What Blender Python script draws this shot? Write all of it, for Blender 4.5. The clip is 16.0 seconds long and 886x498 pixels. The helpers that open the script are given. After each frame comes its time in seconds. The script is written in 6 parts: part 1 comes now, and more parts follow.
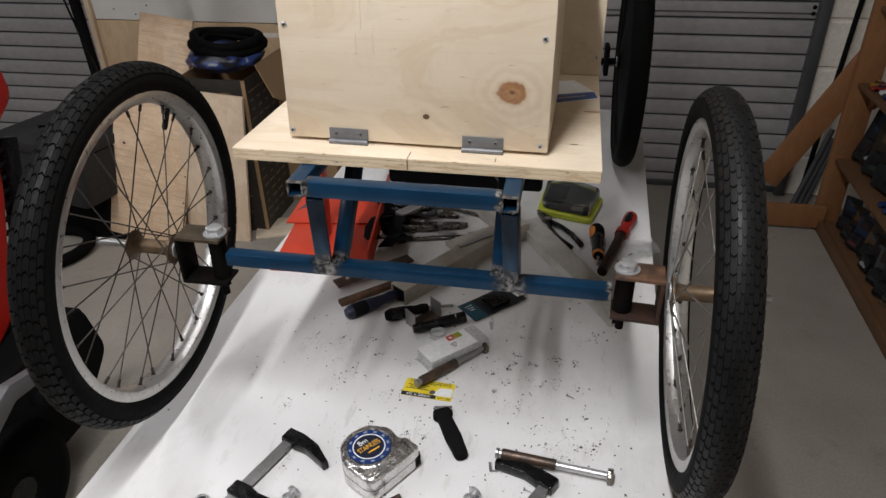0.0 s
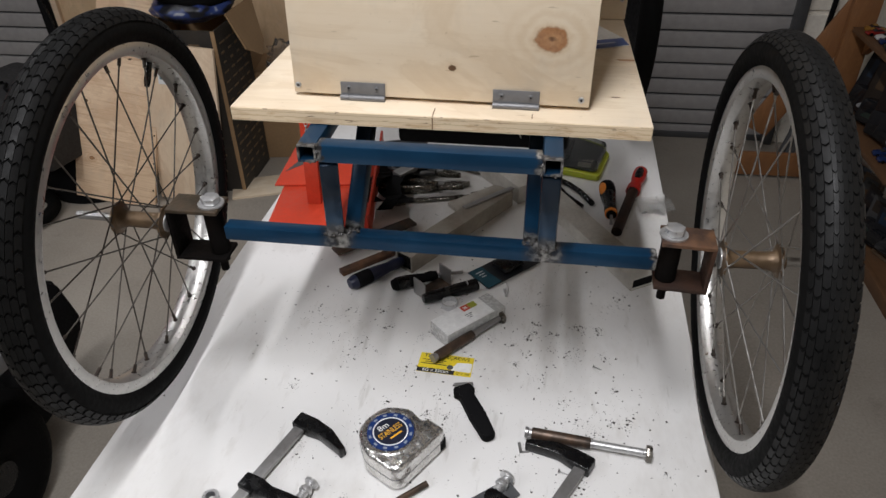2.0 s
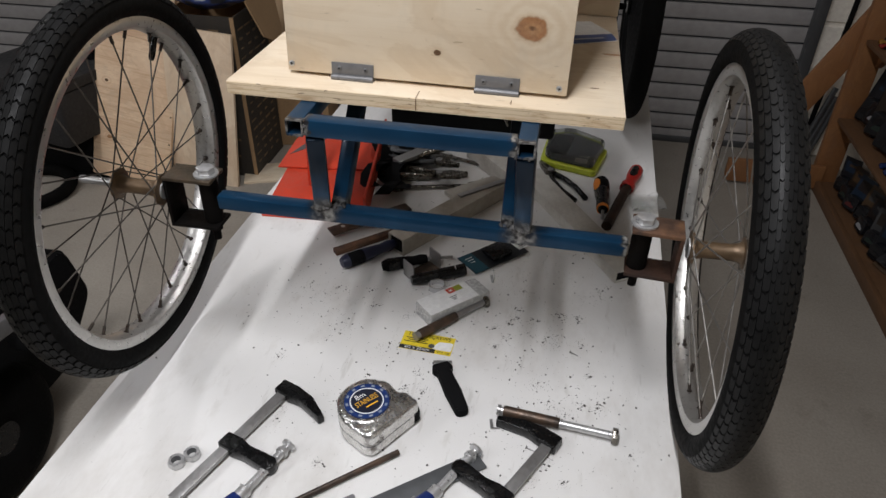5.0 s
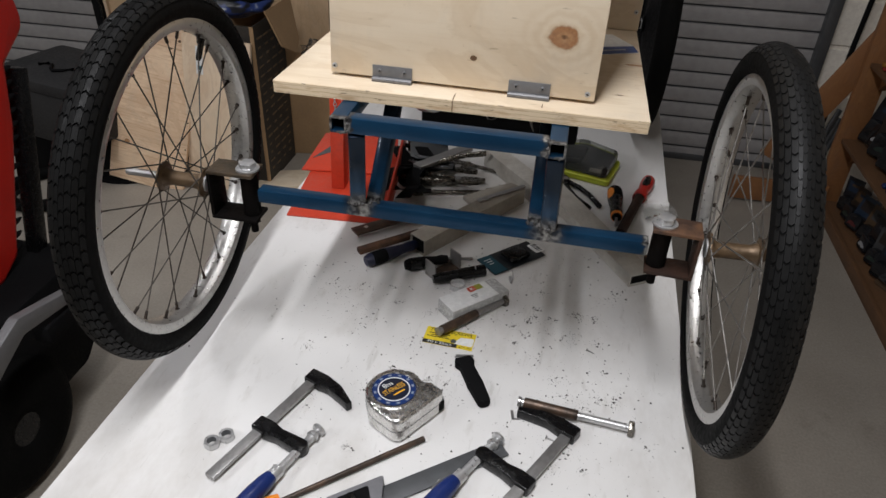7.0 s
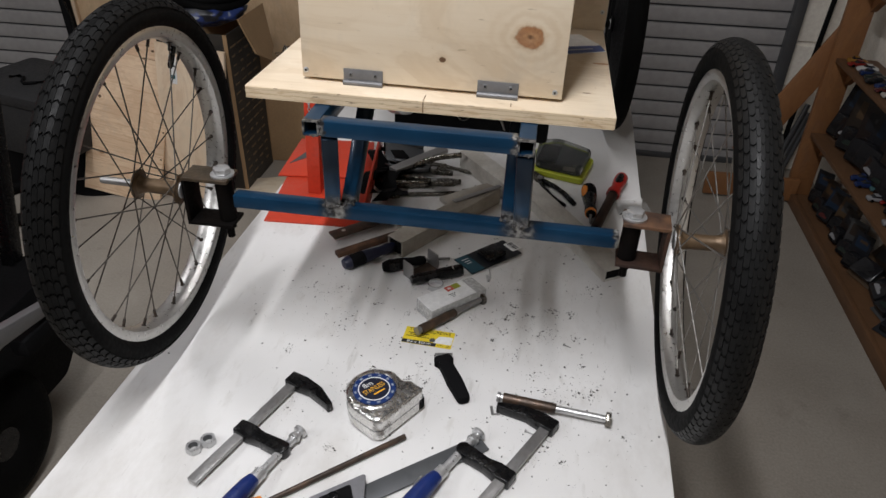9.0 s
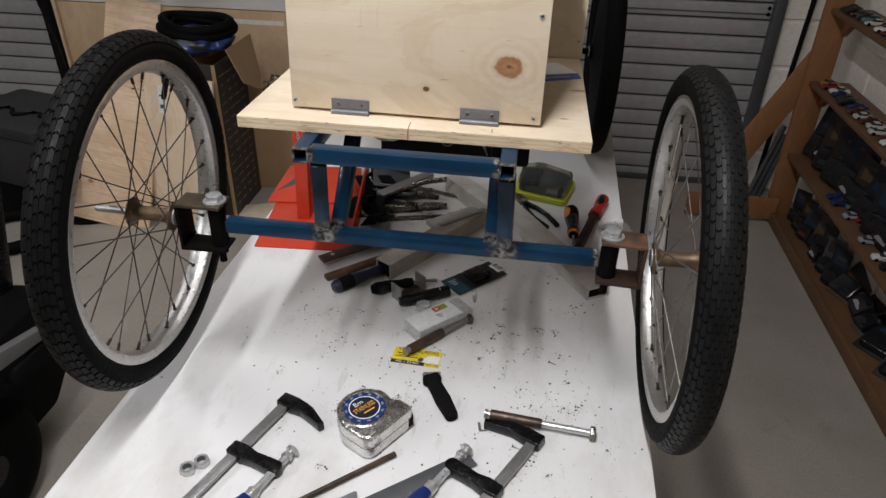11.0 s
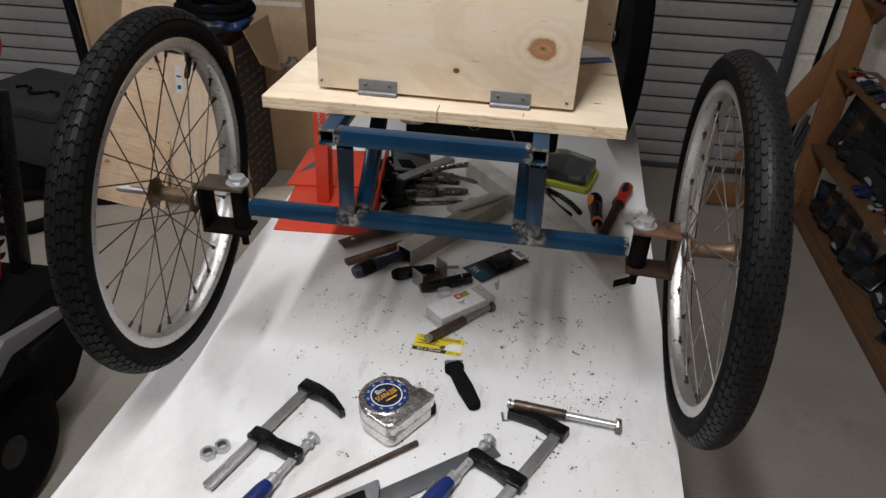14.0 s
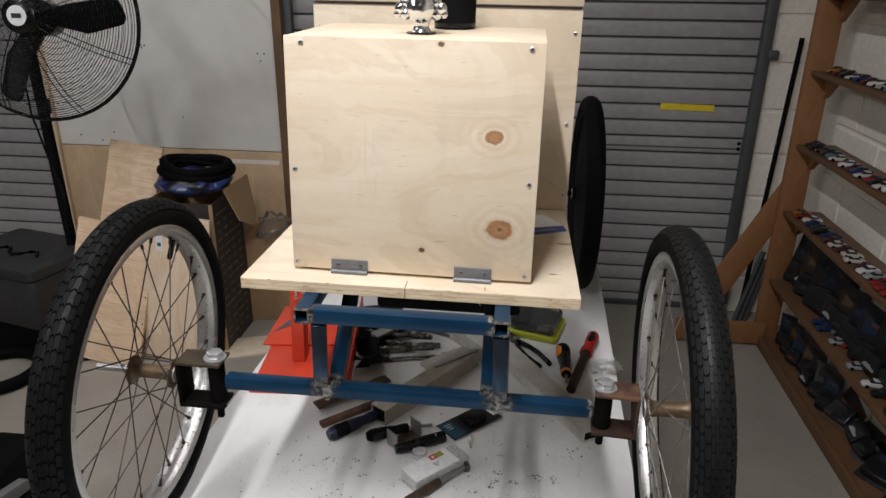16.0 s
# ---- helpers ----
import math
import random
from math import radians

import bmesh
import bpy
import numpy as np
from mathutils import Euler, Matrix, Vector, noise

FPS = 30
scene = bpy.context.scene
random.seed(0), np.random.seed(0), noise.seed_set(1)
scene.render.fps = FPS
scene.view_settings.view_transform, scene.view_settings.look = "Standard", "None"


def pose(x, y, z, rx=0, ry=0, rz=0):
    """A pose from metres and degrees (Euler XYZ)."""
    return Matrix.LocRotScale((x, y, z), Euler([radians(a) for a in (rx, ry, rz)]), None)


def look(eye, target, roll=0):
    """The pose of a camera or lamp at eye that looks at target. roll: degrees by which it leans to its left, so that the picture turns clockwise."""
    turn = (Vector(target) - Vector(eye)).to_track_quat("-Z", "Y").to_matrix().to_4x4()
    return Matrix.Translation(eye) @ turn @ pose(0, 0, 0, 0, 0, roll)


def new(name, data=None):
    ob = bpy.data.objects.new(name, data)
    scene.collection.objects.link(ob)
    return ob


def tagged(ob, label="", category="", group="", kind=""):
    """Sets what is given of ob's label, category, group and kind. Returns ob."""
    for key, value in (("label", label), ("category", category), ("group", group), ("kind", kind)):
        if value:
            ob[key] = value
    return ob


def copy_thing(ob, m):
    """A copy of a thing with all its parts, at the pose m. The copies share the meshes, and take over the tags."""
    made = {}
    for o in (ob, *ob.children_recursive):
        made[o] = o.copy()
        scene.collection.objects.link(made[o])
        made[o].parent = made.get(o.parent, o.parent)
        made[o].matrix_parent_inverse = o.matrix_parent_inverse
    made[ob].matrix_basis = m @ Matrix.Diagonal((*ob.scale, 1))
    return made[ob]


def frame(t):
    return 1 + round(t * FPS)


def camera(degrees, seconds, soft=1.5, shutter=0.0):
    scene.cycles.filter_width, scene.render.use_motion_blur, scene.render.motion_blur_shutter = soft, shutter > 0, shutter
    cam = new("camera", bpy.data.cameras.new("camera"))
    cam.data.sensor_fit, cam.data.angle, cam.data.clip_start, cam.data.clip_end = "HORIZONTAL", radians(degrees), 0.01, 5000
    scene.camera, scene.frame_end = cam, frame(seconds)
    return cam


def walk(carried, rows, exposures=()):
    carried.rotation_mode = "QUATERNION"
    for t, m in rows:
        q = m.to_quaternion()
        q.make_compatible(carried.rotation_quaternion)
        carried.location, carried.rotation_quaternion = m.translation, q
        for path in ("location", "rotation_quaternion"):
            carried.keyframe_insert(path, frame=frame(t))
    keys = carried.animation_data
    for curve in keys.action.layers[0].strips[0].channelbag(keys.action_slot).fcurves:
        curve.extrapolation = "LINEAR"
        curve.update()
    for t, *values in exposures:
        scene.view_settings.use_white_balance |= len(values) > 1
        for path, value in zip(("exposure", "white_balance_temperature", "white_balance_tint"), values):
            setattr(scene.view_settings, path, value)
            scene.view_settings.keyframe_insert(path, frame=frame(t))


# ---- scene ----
cam = camera(65.5, 16.0)
PATH = [
    (0, (0.171, 0.212, 1.551), (-0.101, 1.899, 0.511), -1.4),
    (0.5, (0.175, 0.224, 1.557), (-0.083, 1.926, 0.538), -2.3),
    (1, (0.15, 0.249, 1.55), (0.001, 1.974, 0.549), -1.1),
    (1.5, (0.11, 0.275, 1.539), (-0.071, 1.961, 0.479), -1.6),
    (2, (0.089, 0.288, 1.521), (-0.089, 1.911, 0.366), -1.1),
    (2.5, (0.099, 0.28, 1.527), (-0.096, 1.908, 0.381), -1.7),
    (3, (0.107, 0.267, 1.524), (-0.107, 1.902, 0.394), -1.0),
    (3.5, (0.115, 0.253, 1.532), (-0.119, 1.905, 0.429), -0.7),
    (4, (0.126, 0.249, 1.534), (-0.1, 1.916, 0.452), -1.3),
    (4.5, (0.134, 0.252, 1.527), (-0.087, 1.891, 0.402), -0.8),
    (5, (0.139, 0.249, 1.52), (-0.083, 1.865, 0.364), 0.8),
    (7.5, (0.104, 0.171, 1.526), (-0.113, 1.839, 0.444), 2.6),
    (8, (0.109, 0.159, 1.529), (-0.088, 1.862, 0.5), 3.2),
    (8.5, (0.134, 0.176, 1.53), (-0.056, 1.844, 0.443), 1.2),
    (9, (0.119, 0.176, 1.525), (-0.056, 1.832, 0.418), 1.5),
    (9.5, (0.119, 0.164, 1.529), (-0.074, 1.831, 0.441), 1.0),
    (10, (0.127, 0.145, 1.542), (-0.035, 1.843, 0.497), 1.2),
    (12.5, (0.115, 0.153, 1.532), (-0.027, 1.843, 0.472), 1.2),
    (13, (0.109, 0.161, 1.529), (-0.052, 1.844, 0.461), 1.1),
    (13.5, (0.103, 0.164, 1.526), (-0.053, 1.84, 0.446), 1.5),
    (14, (0.102, 0.161, 1.529), (-0.073, 1.834, 0.446), 1.6),
    (14.5, (0.103, 0.16, 1.531), (-0.071, 1.838, 0.457), 1.8),
    (15, (0.107, 0.166, 1.537), (-0.046, 1.869, 0.501), 1.3),
    (15.5, (0.11, 0.155, 1.578), (-0.028, 1.963, 0.735), 1.4),
    (16, (0.116, 0.137, 1.6), (-0.017, 1.991, 0.861), 0.6),
]
walk(cam, [(t, look(eye, target, roll)) for t, eye, target, roll in PATH],
     exposures=[(0.0, -0.03), (2.0, -0.06), (5.0, -0.13), (7.5, -0.11), (9.5, -0.11), (10.0, -0.06), (12.5, -0.04), (15.0, -0.1), (16.0, 0.06)])

# ---- light ----
world = bpy.data.worlds.new("world")
scene.world = world
world.use_nodes = True
world.node_tree.nodes["Background"].inputs[0].default_value = (0.9, 0.95, 1.0, 1)
world.node_tree.nodes["Background"].inputs[1].default_value = 0.0

# the room stands a little askew to the cart; room coordinates are (u, v, z)
ROOM = pose(0, 0, 0, 0, 0, -2.2)
TABLE_Z = 0.76


def lamp(name, u, v, z, length, power, colour=(0.965, 0.965, 1.0)):
    data = bpy.data.lights.new(name, "AREA")
    data.shape, data.size, data.size_y, data.energy, data.color = "RECTANGLE", 0.045, length, power, colour
    ob = new(name, data)
    ob.matrix_world = ROOM @ pose(u, v, z)
    return ob


# the last two tubes are unseen, added to brighten the rear of the room
LIGHTS = [(-0.13, 0.2, 2.66, 1.2, 39.5), (-2.4, -0.4, 2.66, 1.2, 46.0), (-2.1, 1.9, 2.66, 1.2, 13.0), (-0.13, 1.75, 2.66, 1.2, 8.0)]
for u, v, z, length, power in LIGHTS:
    lamp("tube_lamp", u, v, z, length, power)

# ---- materials ----


def material(name, base=(0.5, 0.5, 0.5), rough=0.5, metal=0.0, **more):
    m = bpy.data.materials.new(name)
    m.use_nodes = True
    b = m.node_tree.nodes["Principled BSDF"]
    b.inputs["Base Color"].default_value = (*base, 1)
    b.inputs["Roughness"].default_value = rough
    b.inputs["Metallic"].default_value = metal
    for k, v in more.items():
        b.inputs[k.replace("_", " ")].default_value = v
    return m


def node(m, kind, **values):
    n = m.node_tree.nodes.new(kind)
    for k, v in values.items():
        n.inputs[k.replace("_", " ")].default_value = v
    return n


def wire(m, a, b):
    m.node_tree.links.new(a, b)


def coords(m, scale=(1, 1, 1), kind="Object", turn=(0, 0, 0)):
    t, p = node(m, "ShaderNodeTexCoord"), node(m, "ShaderNodeMapping")
    p.inputs["Scale"].default_value = scale
    p.inputs["Rotation"].default_value = [radians(a) for a in turn]
    wire(m, t.outputs[kind], p.inputs[0])
    return p.outputs[0]


def ramp(m, source, stops):
    r = node(m, "ShaderNodeValToRGB")
    while len(r.color_ramp.elements) < len(stops):
        r.color_ramp.elements.new(0.5)
    for e, (at, c) in zip(r.color_ramp.elements, stops):
        e.position, e.color = at, ((*c, 1) if isinstance(c, tuple) else (c, c, c, 1))
    wire(m, source, r.inputs[0])
    return r.outputs[0]


def noise_tex(m, vector, scale, detail=4.0, rough=0.55, distort=0.0):
    n = node(m, "ShaderNodeTexNoise", Scale=scale, Detail=detail, Roughness=rough, Distortion=distort)
    wire(m, vector, n.inputs["Vector"])
    return n.outputs["Fac"]


def mix(m, fac, a, b, mode="MIX"):
    n = node(m, "ShaderNodeMix")
    n.data_type, n.blend_type = "RGBA", mode
    for sock, v in ((n.inputs[0], fac), (n.inputs[6], a), (n.inputs[7], b)):
        if isinstance(v, (int, float)):
            sock.default_value = v
        elif isinstance(v, tuple):
            sock.default_value = (*v, 1)
        else:
            wire(m, v, sock)
    return n.outputs[2]


def maths(m, op, a, b=0.0, c=0.0):
    n = node(m, "ShaderNodeMath")
    n.operation = op
    for sock, v in zip(n.inputs, (a, b, c)):
        if isinstance(v, (int, float)):
            sock.default_value = v
        else:
            wire(m, v, sock)
    return n.outputs[0]


def colour_to(m, out):
    wire(m, out, m.node_tree.nodes["Principled BSDF"].inputs["Base Color"])


def rough_to(m, out):
    wire(m, out, m.node_tree.nodes["Principled BSDF"].inputs["Roughness"])


def bump(m, height, strength=0.2, distance=0.002):
    b = node(m, "ShaderNodeBump", Strength=strength, Distance=distance)
    wire(m, height, b.inputs["Height"])
    wire(m, b.outputs[0], m.node_tree.nodes["Principled BSDF"].inputs["Normal"])


def worn(name, base, dark, rough=0.5, metal=0.0, scale=8.0, fine=120.0, amount=0.5, bump_d=0.0006, grit=0.25, **more):
    """A surface with blotches at one scale and grain at another."""
    m = material(name, base, rough, metal, **more)
    v = coords(m)
    blot = ramp(m, noise_tex(m, v, scale, 6), [(0.4, 0.0), (0.75, 1.0)])
    grain = noise_tex(m, v, fine, 3)
    c = mix(m, maths(m, "MULTIPLY", blot, amount), base, dark)
    c = mix(m, grit, c, ramp(m, grain, [(0.3, tuple(x * 0.6 for x in base)), (0.7, tuple(min(1, x * 1.25) for x in base))]))
    colour_to(m, c)
    rough_to(m, ramp(m, grain, [(0.3, max(0.02, rough - 0.12)), (0.7, min(1.0, rough + 0.12))]))
    bump(m, grain, 0.35, bump_d)
    return m


def plywood(name, along="x", knots=(), pale=(0.73, 0.625, 0.48), warm=(0.52, 0.36, 0.20), level=False, grain=0.2):
    """Pine plywood: streaks along one axis, broad figure, and knots at places of the object's own x and z."""
    m = material(name, pale, 0.6)
    long = {"x": (1.0, 34, 34), "y": (34, 1.0, 34), "z": (34, 34, 1.0)}[along]
    broad = {"x": (2.2, 6, 6), "y": (6, 2.2, 6), "z": (6, 6, 2.2)}[along]
    streak = noise_tex(m, coords(m, long), 4.0, 4, 0.6, 0.3)
    figure = noise_tex(m, coords(m, broad), 1.3, 2, 0.5, 0.6)
    bands = maths(m, "FRACT", maths(m, "MULTIPLY", figure, 9.0))
    c = mix(m, ramp(m, bands, [(0.0, 0.0), (0.5, 0.10), (0.9, 0.22), (1.0, 0.0)]), pale, tuple(0.55 * a + 0.45 * b for a, b in zip(pale, warm)))
    cloud = noise_tex(m, coords(m, tuple(0.35 if k == max(broad) else 1.0 for k in broad[::-1])), 9.0, 5, 0.6, 0.4)
    c = mix(m, ramp(m, cloud, [(0.42, 0.0), (0.7, 0.75)]), c, tuple(0.62 * a + 0.38 * b for a, b in zip(pale, warm)))
    blotch = noise_tex(m, coords(m, tuple(0.55 if k == min(broad) else 1.0 for k in broad)), 8.5, 6, 0.62, 1.2)
    c = mix(m, ramp(m, blotch, [(0.45, 0.0), (0.57, 0.34), (0.72, 0.8)]), c, tuple(0.55 * a + 0.45 * b for a, b in zip(pale, warm)))
    c = mix(m, maths(m, "MULTIPLY", ramp(m, streak, [(0.5, 0.0), (0.8, 1.0)]), grain), c, warm)
    patch = noise_tex(m, coords(m, tuple(0.6 * k for k in broad)), 2.6, 5, 0.6, 1.6)
    c = mix(m, ramp(m, patch, [(0.49, 0.0), (0.53, 0.46), (0.61, 0.16), (0.66, 0.55)]), c, tuple(0.45 * a + 0.5 * b for a, b in zip(pale, warm)))
    tick = ramp(m, noise_tex(m, coords(m, tuple(0.16 if k == min(long) else 1.0 for k in long)), 230.0, 2, 0.5), [(0.70, 0.0), (0.75, 1.0)])
    c = mix(m, maths(m, "MULTIPLY", tick, 0.4), c, tuple(0.5 * b for b in warm))
    tex = node(m, "ShaderNodeTexCoord")
    for kx, kz, size, halo in knots:
        shift = node(m, "ShaderNodeVectorMath")
        shift.operation = "SUBTRACT"
        shift.inputs[1].default_value = (kx, kz, 0) if level else (kx, 0, kz)
        wire(m, tex.outputs["Object"], shift.inputs[0])
        flat = node(m, "ShaderNodeVectorMath")
        flat.operation = "MULTIPLY"
        flat.inputs[1].default_value = (0.5, 1.7, 0) if level else (0.8, 0, 1.0)
        wire(m, shift.outputs[0], flat.inputs[0])
        far = node(m, "ShaderNodeVectorMath")
        far.operation = "LENGTH"
        wire(m, flat.outputs[0], far.inputs[0])
        wob = noise_tex(m, coords(m), 0.9 / size, 5, 0.65)
        d = maths(m, "ADD", far.outputs["Value"], maths(m, "MULTIPLY", maths(m, "SUBTRACT", wob, 0.5), size * 1.0))
        rings = maths(m, "SINE", maths(m, "MULTIPLY", d, 520.0))
        ring_fac = maths(m, "MULTIPLY", maths(m, "MULTIPLY_ADD", rings, 0.5, 0.5), ramp(m, maths(m, "DIVIDE", d, halo), [(0.25, 0.42), (1.1, 0.0)]))
        c = mix(m, ring_fac, c, warm)
        core = ramp(m, maths(m, "DIVIDE", d, size), [(0.0, 1.0), (0.78, 1.0), (1.06, 0.0)])
        tone = 1.0 if size > 0.007 else 0.3
        heart = ramp(m, maths(m, "DIVIDE", d, size), [(at, tuple(tone * k for k in col)) for at, col in ((0.04, (0.10, 0.04, 0.015)), (0.18, (0.40, 0.20, 0.088)), (0.75, (0.36, 0.17, 0.072)), (0.97, (0.19, 0.08, 0.03)))])
        rays = ramp(m, noise_tex(m, coords(m), 3.2 / size, 4, 0.7), [(0.42, 0.0), (0.62, 1.0)])
        heart = mix(m, maths(m, "MULTIPLY", rays, 0.55), heart, tuple(tone * k for k in (0.2, 0.085, 0.035)))
        heart = mix(m, maths(m, "MULTIPLY", maths(m, "MULTIPLY_ADD", rings, 0.5, 0.5), 0.3), heart, tuple(tone * k for k in (0.55, 0.33, 0.17)))
        c = mix(m, core, c, heart)
    grey = ramp(m, noise_tex(m, coords(m, (1.4, 1.4, 1)), 11.0, 5, 0.65), [(0.52, 0.0), (0.74, 1.0)])
    c = mix(m, maths(m, "MULTIPLY", grey, 0.22), c, tuple(0.62 * sum(pale) / 3 * k for k in (1.0, 0.93, 0.82)))
    fine = noise_tex(m, coords(m, long), 16.0, 3, 0.7)
    c = mix(m, maths(m, "MULTIPLY", ramp(m, fine, [(0.58, 0.0), (0.75, 1.0)]), 0.16), c, tuple(0.5 * a + 0.2 * b for a, b in zip(pale, warm)))
    speck = ramp(m, noise_tex(m, coords(m), 160.0, 2), [(0.7, 0.0), (0.78, 1.0)])
    c = mix(m, maths(m, "MULTIPLY", speck, 0.25), c, (0.25, 0.15, 0.07))
    colour_to(m, c)
    bump(m, streak, 0.15, 0.0008)
    return m


PLY = plywood("plywood", "x")
PLY_DECK = plywood("plywood_deck", "x", [(0.228, 0.205, 0.0075, 0.03), (0.205, 0.075, 0.003, 0.012)], level=True)
PLY_UP = plywood("plywood_upright", "z", pale=(0.84, 0.68, 0.50), warm=(0.55, 0.33, 0.18))
PLY_LEVEL = plywood("plywood_cross_grain", "x", [(-0.12, 0.42, 0.007, 0.03), (-0.1, 0.18, 0.01, 0.035), (0.06, 0.62, 0.006, 0.02)], pale=(0.86, 0.65, 0.445), warm=(0.47, 0.24, 0.11), grain=0.75)
PLY_FLOOR = plywood("plywood_wall_lining", "z", pale=(0.66, 0.48, 0.30), warm=(0.40, 0.25, 0.13))
PLY_FRONT = plywood("plywood_front", "x", [(0.110, 0.203, 0.0103, 0.042), (0.1235, 0.077, 0.0155, 0.05), (0.016, 0.041, 0.0038, 0.010), (0.037, 0.318, 0.0036, 0.010)])


def layered(name):
    """The sawn edge of plywood: pale plies, broken dark glue lines, brown blotches and voids."""
    m = material(name, (0.55, 0.4, 0.22), 0.75)
    rag = noise_tex(m, coords(m, (9, 9, 60)), 4.0, 4, 0.6)
    sep = node(m, "ShaderNodeSeparateXYZ")
    tex = node(m, "ShaderNodeTexCoord")
    wire(m, tex.outputs["Object"], sep.inputs[0])
    h = maths(m, "ADD", sep.outputs[2], maths(m, "MULTIPLY", maths(m, "SUBTRACT", rag, 0.5), 0.0035))
    line = maths(m, "ABSOLUTE", maths(m, "SINE", maths(m, "MULTIPLY", h, 590.0)))
    c = mix(m, ramp(m, line, [(0.05, 0.55), (0.3, 0.0)]), (0.66, 0.53, 0.36), (0.30, 0.19, 0.10))
    c = mix(m, ramp(m, noise_tex(m, coords(m, (16, 16, 70)), 1.6, 5, 0.65), [(0.5, 0.0), (0.66, 0.7)]), c, (0.42, 0.27, 0.14))
    c = mix(m, ramp(m, noise_tex(m, coords(m, (20, 20, 120)), 2.6, 4, 0.6), [(0.63, 0.0), (0.70, 0.9)]), c, (0.10, 0.055, 0.028))
    colour_to(m, c)
    bump(m, rag, 0.4, 0.001)
    return m


PLY_EDGE = layered("plywood_edge")


def concrete():
    """Trowelled slab: cloudy tone, dark oily stains, pale scuffs and fine grit."""
    m = material("concrete", (0.32, 0.295, 0.26), 0.6)
    v = coords(m)
    c = mix(m, ramp(m, noise_tex(m, v, 1.6, 6, 0.6), [(0.38, 0.0), (0.68, 1.0)]), (0.345, 0.312, 0.266), (0.245, 0.215, 0.178))
    c = mix(m, maths(m, "MULTIPLY", ramp(m, noise_tex(m, v, 7.0, 5, 0.65), [(0.6, 0.0), (0.72, 1.0)]), 0.5), c, (0.14, 0.12, 0.10))
    c = mix(m, maths(m, "MULTIPLY", ramp(m, noise_tex(m, coords(m, (1, 4, 1), turn=(0, 0, 35)), 16.0, 4, 0.6), [(0.68, 0.0), (0.78, 1.0)]), 0.35), c, (0.5, 0.48, 0.44))
    grit = noise_tex(m, v, 130.0, 3, 0.6)
    c = mix(m, 0.3, c, ramp(m, grit, [(0.3, (0.19, 0.171, 0.145)), (0.7, (0.42, 0.382, 0.33))]))
    colour_to(m, c)
    rough_to(m, ramp(m, noise_tex(m, v, 5.0, 4), [(0.35, 0.42), (0.7, 0.68)]))
    bump(m, grit, 0.25, 0.0008)
    return m


CONCRETE = concrete()
BLOCK = worn("painted_block", (0.86, 0.80, 0.71), (0.70, 0.63, 0.53), 0.6, scale=3, fine=70, amount=0.4, bump_d=0.0004)
MORTAR = worn("painted_mortar", (0.84, 0.78, 0.69), (0.70, 0.63, 0.53), 0.8, scale=6, fine=90)
PANEL = worn("painted_panel", (0.9, 0.88, 0.84), (0.74, 0.68, 0.59), 0.5, scale=2.4, fine=9.0, amount=0.75, bump_d=0.0, grit=0.1)
# ceiling and far walls are unseen; coloured dark to weaken the bounced light
CEILING = worn("dark_ceiling_lining", (0.22, 0.21, 0.195), (0.17, 0.16, 0.145), 0.8, scale=2)
FAR_WALL = worn("dark_unseen_wall", (0.21, 0.2, 0.185), (0.15, 0.14, 0.125), 0.8, scale=2)
SLAT = worn("roller_steel", (0.355, 0.342, 0.338), (0.285, 0.274, 0.268), 0.45, 0.1, scale=3, fine=30, amount=0.5, bump_d=0.0)
DARK_STEEL = worn("dark_steel", (0.12, 0.125, 0.13), (0.07, 0.07, 0.075), 0.5, 0.5, scale=6)
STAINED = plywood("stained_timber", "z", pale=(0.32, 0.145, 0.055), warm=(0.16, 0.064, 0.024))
# the same timber at about half tone: the shelves' shade put into the colour
STAINED_X_SHADED = plywood("stained_timber_level_shaded", "y", pale=(0.16, 0.08, 0.036), warm=(0.08, 0.038, 0.017))
OLD_TIMBER = plywood("old_timber", "z", pale=(0.2, 0.12, 0.06), warm=(0.09, 0.05, 0.025))
RUBBER = worn("tyre_rubber", (0.0055, 0.0055, 0.0055), (0.012, 0.0115, 0.011), 0.5, scale=14, fine=180, amount=0.6, Specular_IOR_Level=0.16)
SIDEWALL = worn("sidewall_rubber", (0.004, 0.004, 0.004), (0.008, 0.0075, 0.007), 0.7, scale=10, fine=150, Specular_IOR_Level=0.05)
GLOSS_RUBBER = worn("glossy_rubber", (0.0042, 0.0042, 0.0042), (0.009, 0.0085, 0.008), 0.42, scale=14, fine=180, amount=0.6, Specular_IOR_Level=0.1)
BLACK = worn("black_plastic", (0.004, 0.004, 0.0045), (0.006, 0.006, 0.006), 0.24, scale=30, fine=90, bump_d=0.0, grit=0.1, Specular_IOR_Level=0.35)
BLACK_MATT = worn("black_matt", (0.006, 0.006, 0.0065), (0.009, 0.009, 0.009), 0.7, scale=20, Specular_IOR_Level=0.05)
RIM = worn("rim_alloy", (0.54, 0.53, 0.51), (0.36, 0.34, 0.31), 0.36, 0.9, scale=12, fine=160, amount=0.5)
SPOKE = worn("spoke_steel", (0.32, 0.31, 0.29), (0.12, 0.09, 0.07), 0.4, 0.9, scale=25)
DULL_SPOKE = worn("dull_spoke", (0.10, 0.09, 0.08), (0.05, 0.035, 0.025), 0.5, 0.8, scale=25)
ZINC = worn("zinc_plate", (0.6, 0.6, 0.6), (0.42, 0.42, 0.41), 0.36, 0.75, scale=30, fine=200, amount=0.4)
STEEL = worn("bare_steel", (0.34, 0.335, 0.33), (0.22, 0.2, 0.18), 0.42, 0.75, scale=18, fine=200, amount=0.4)
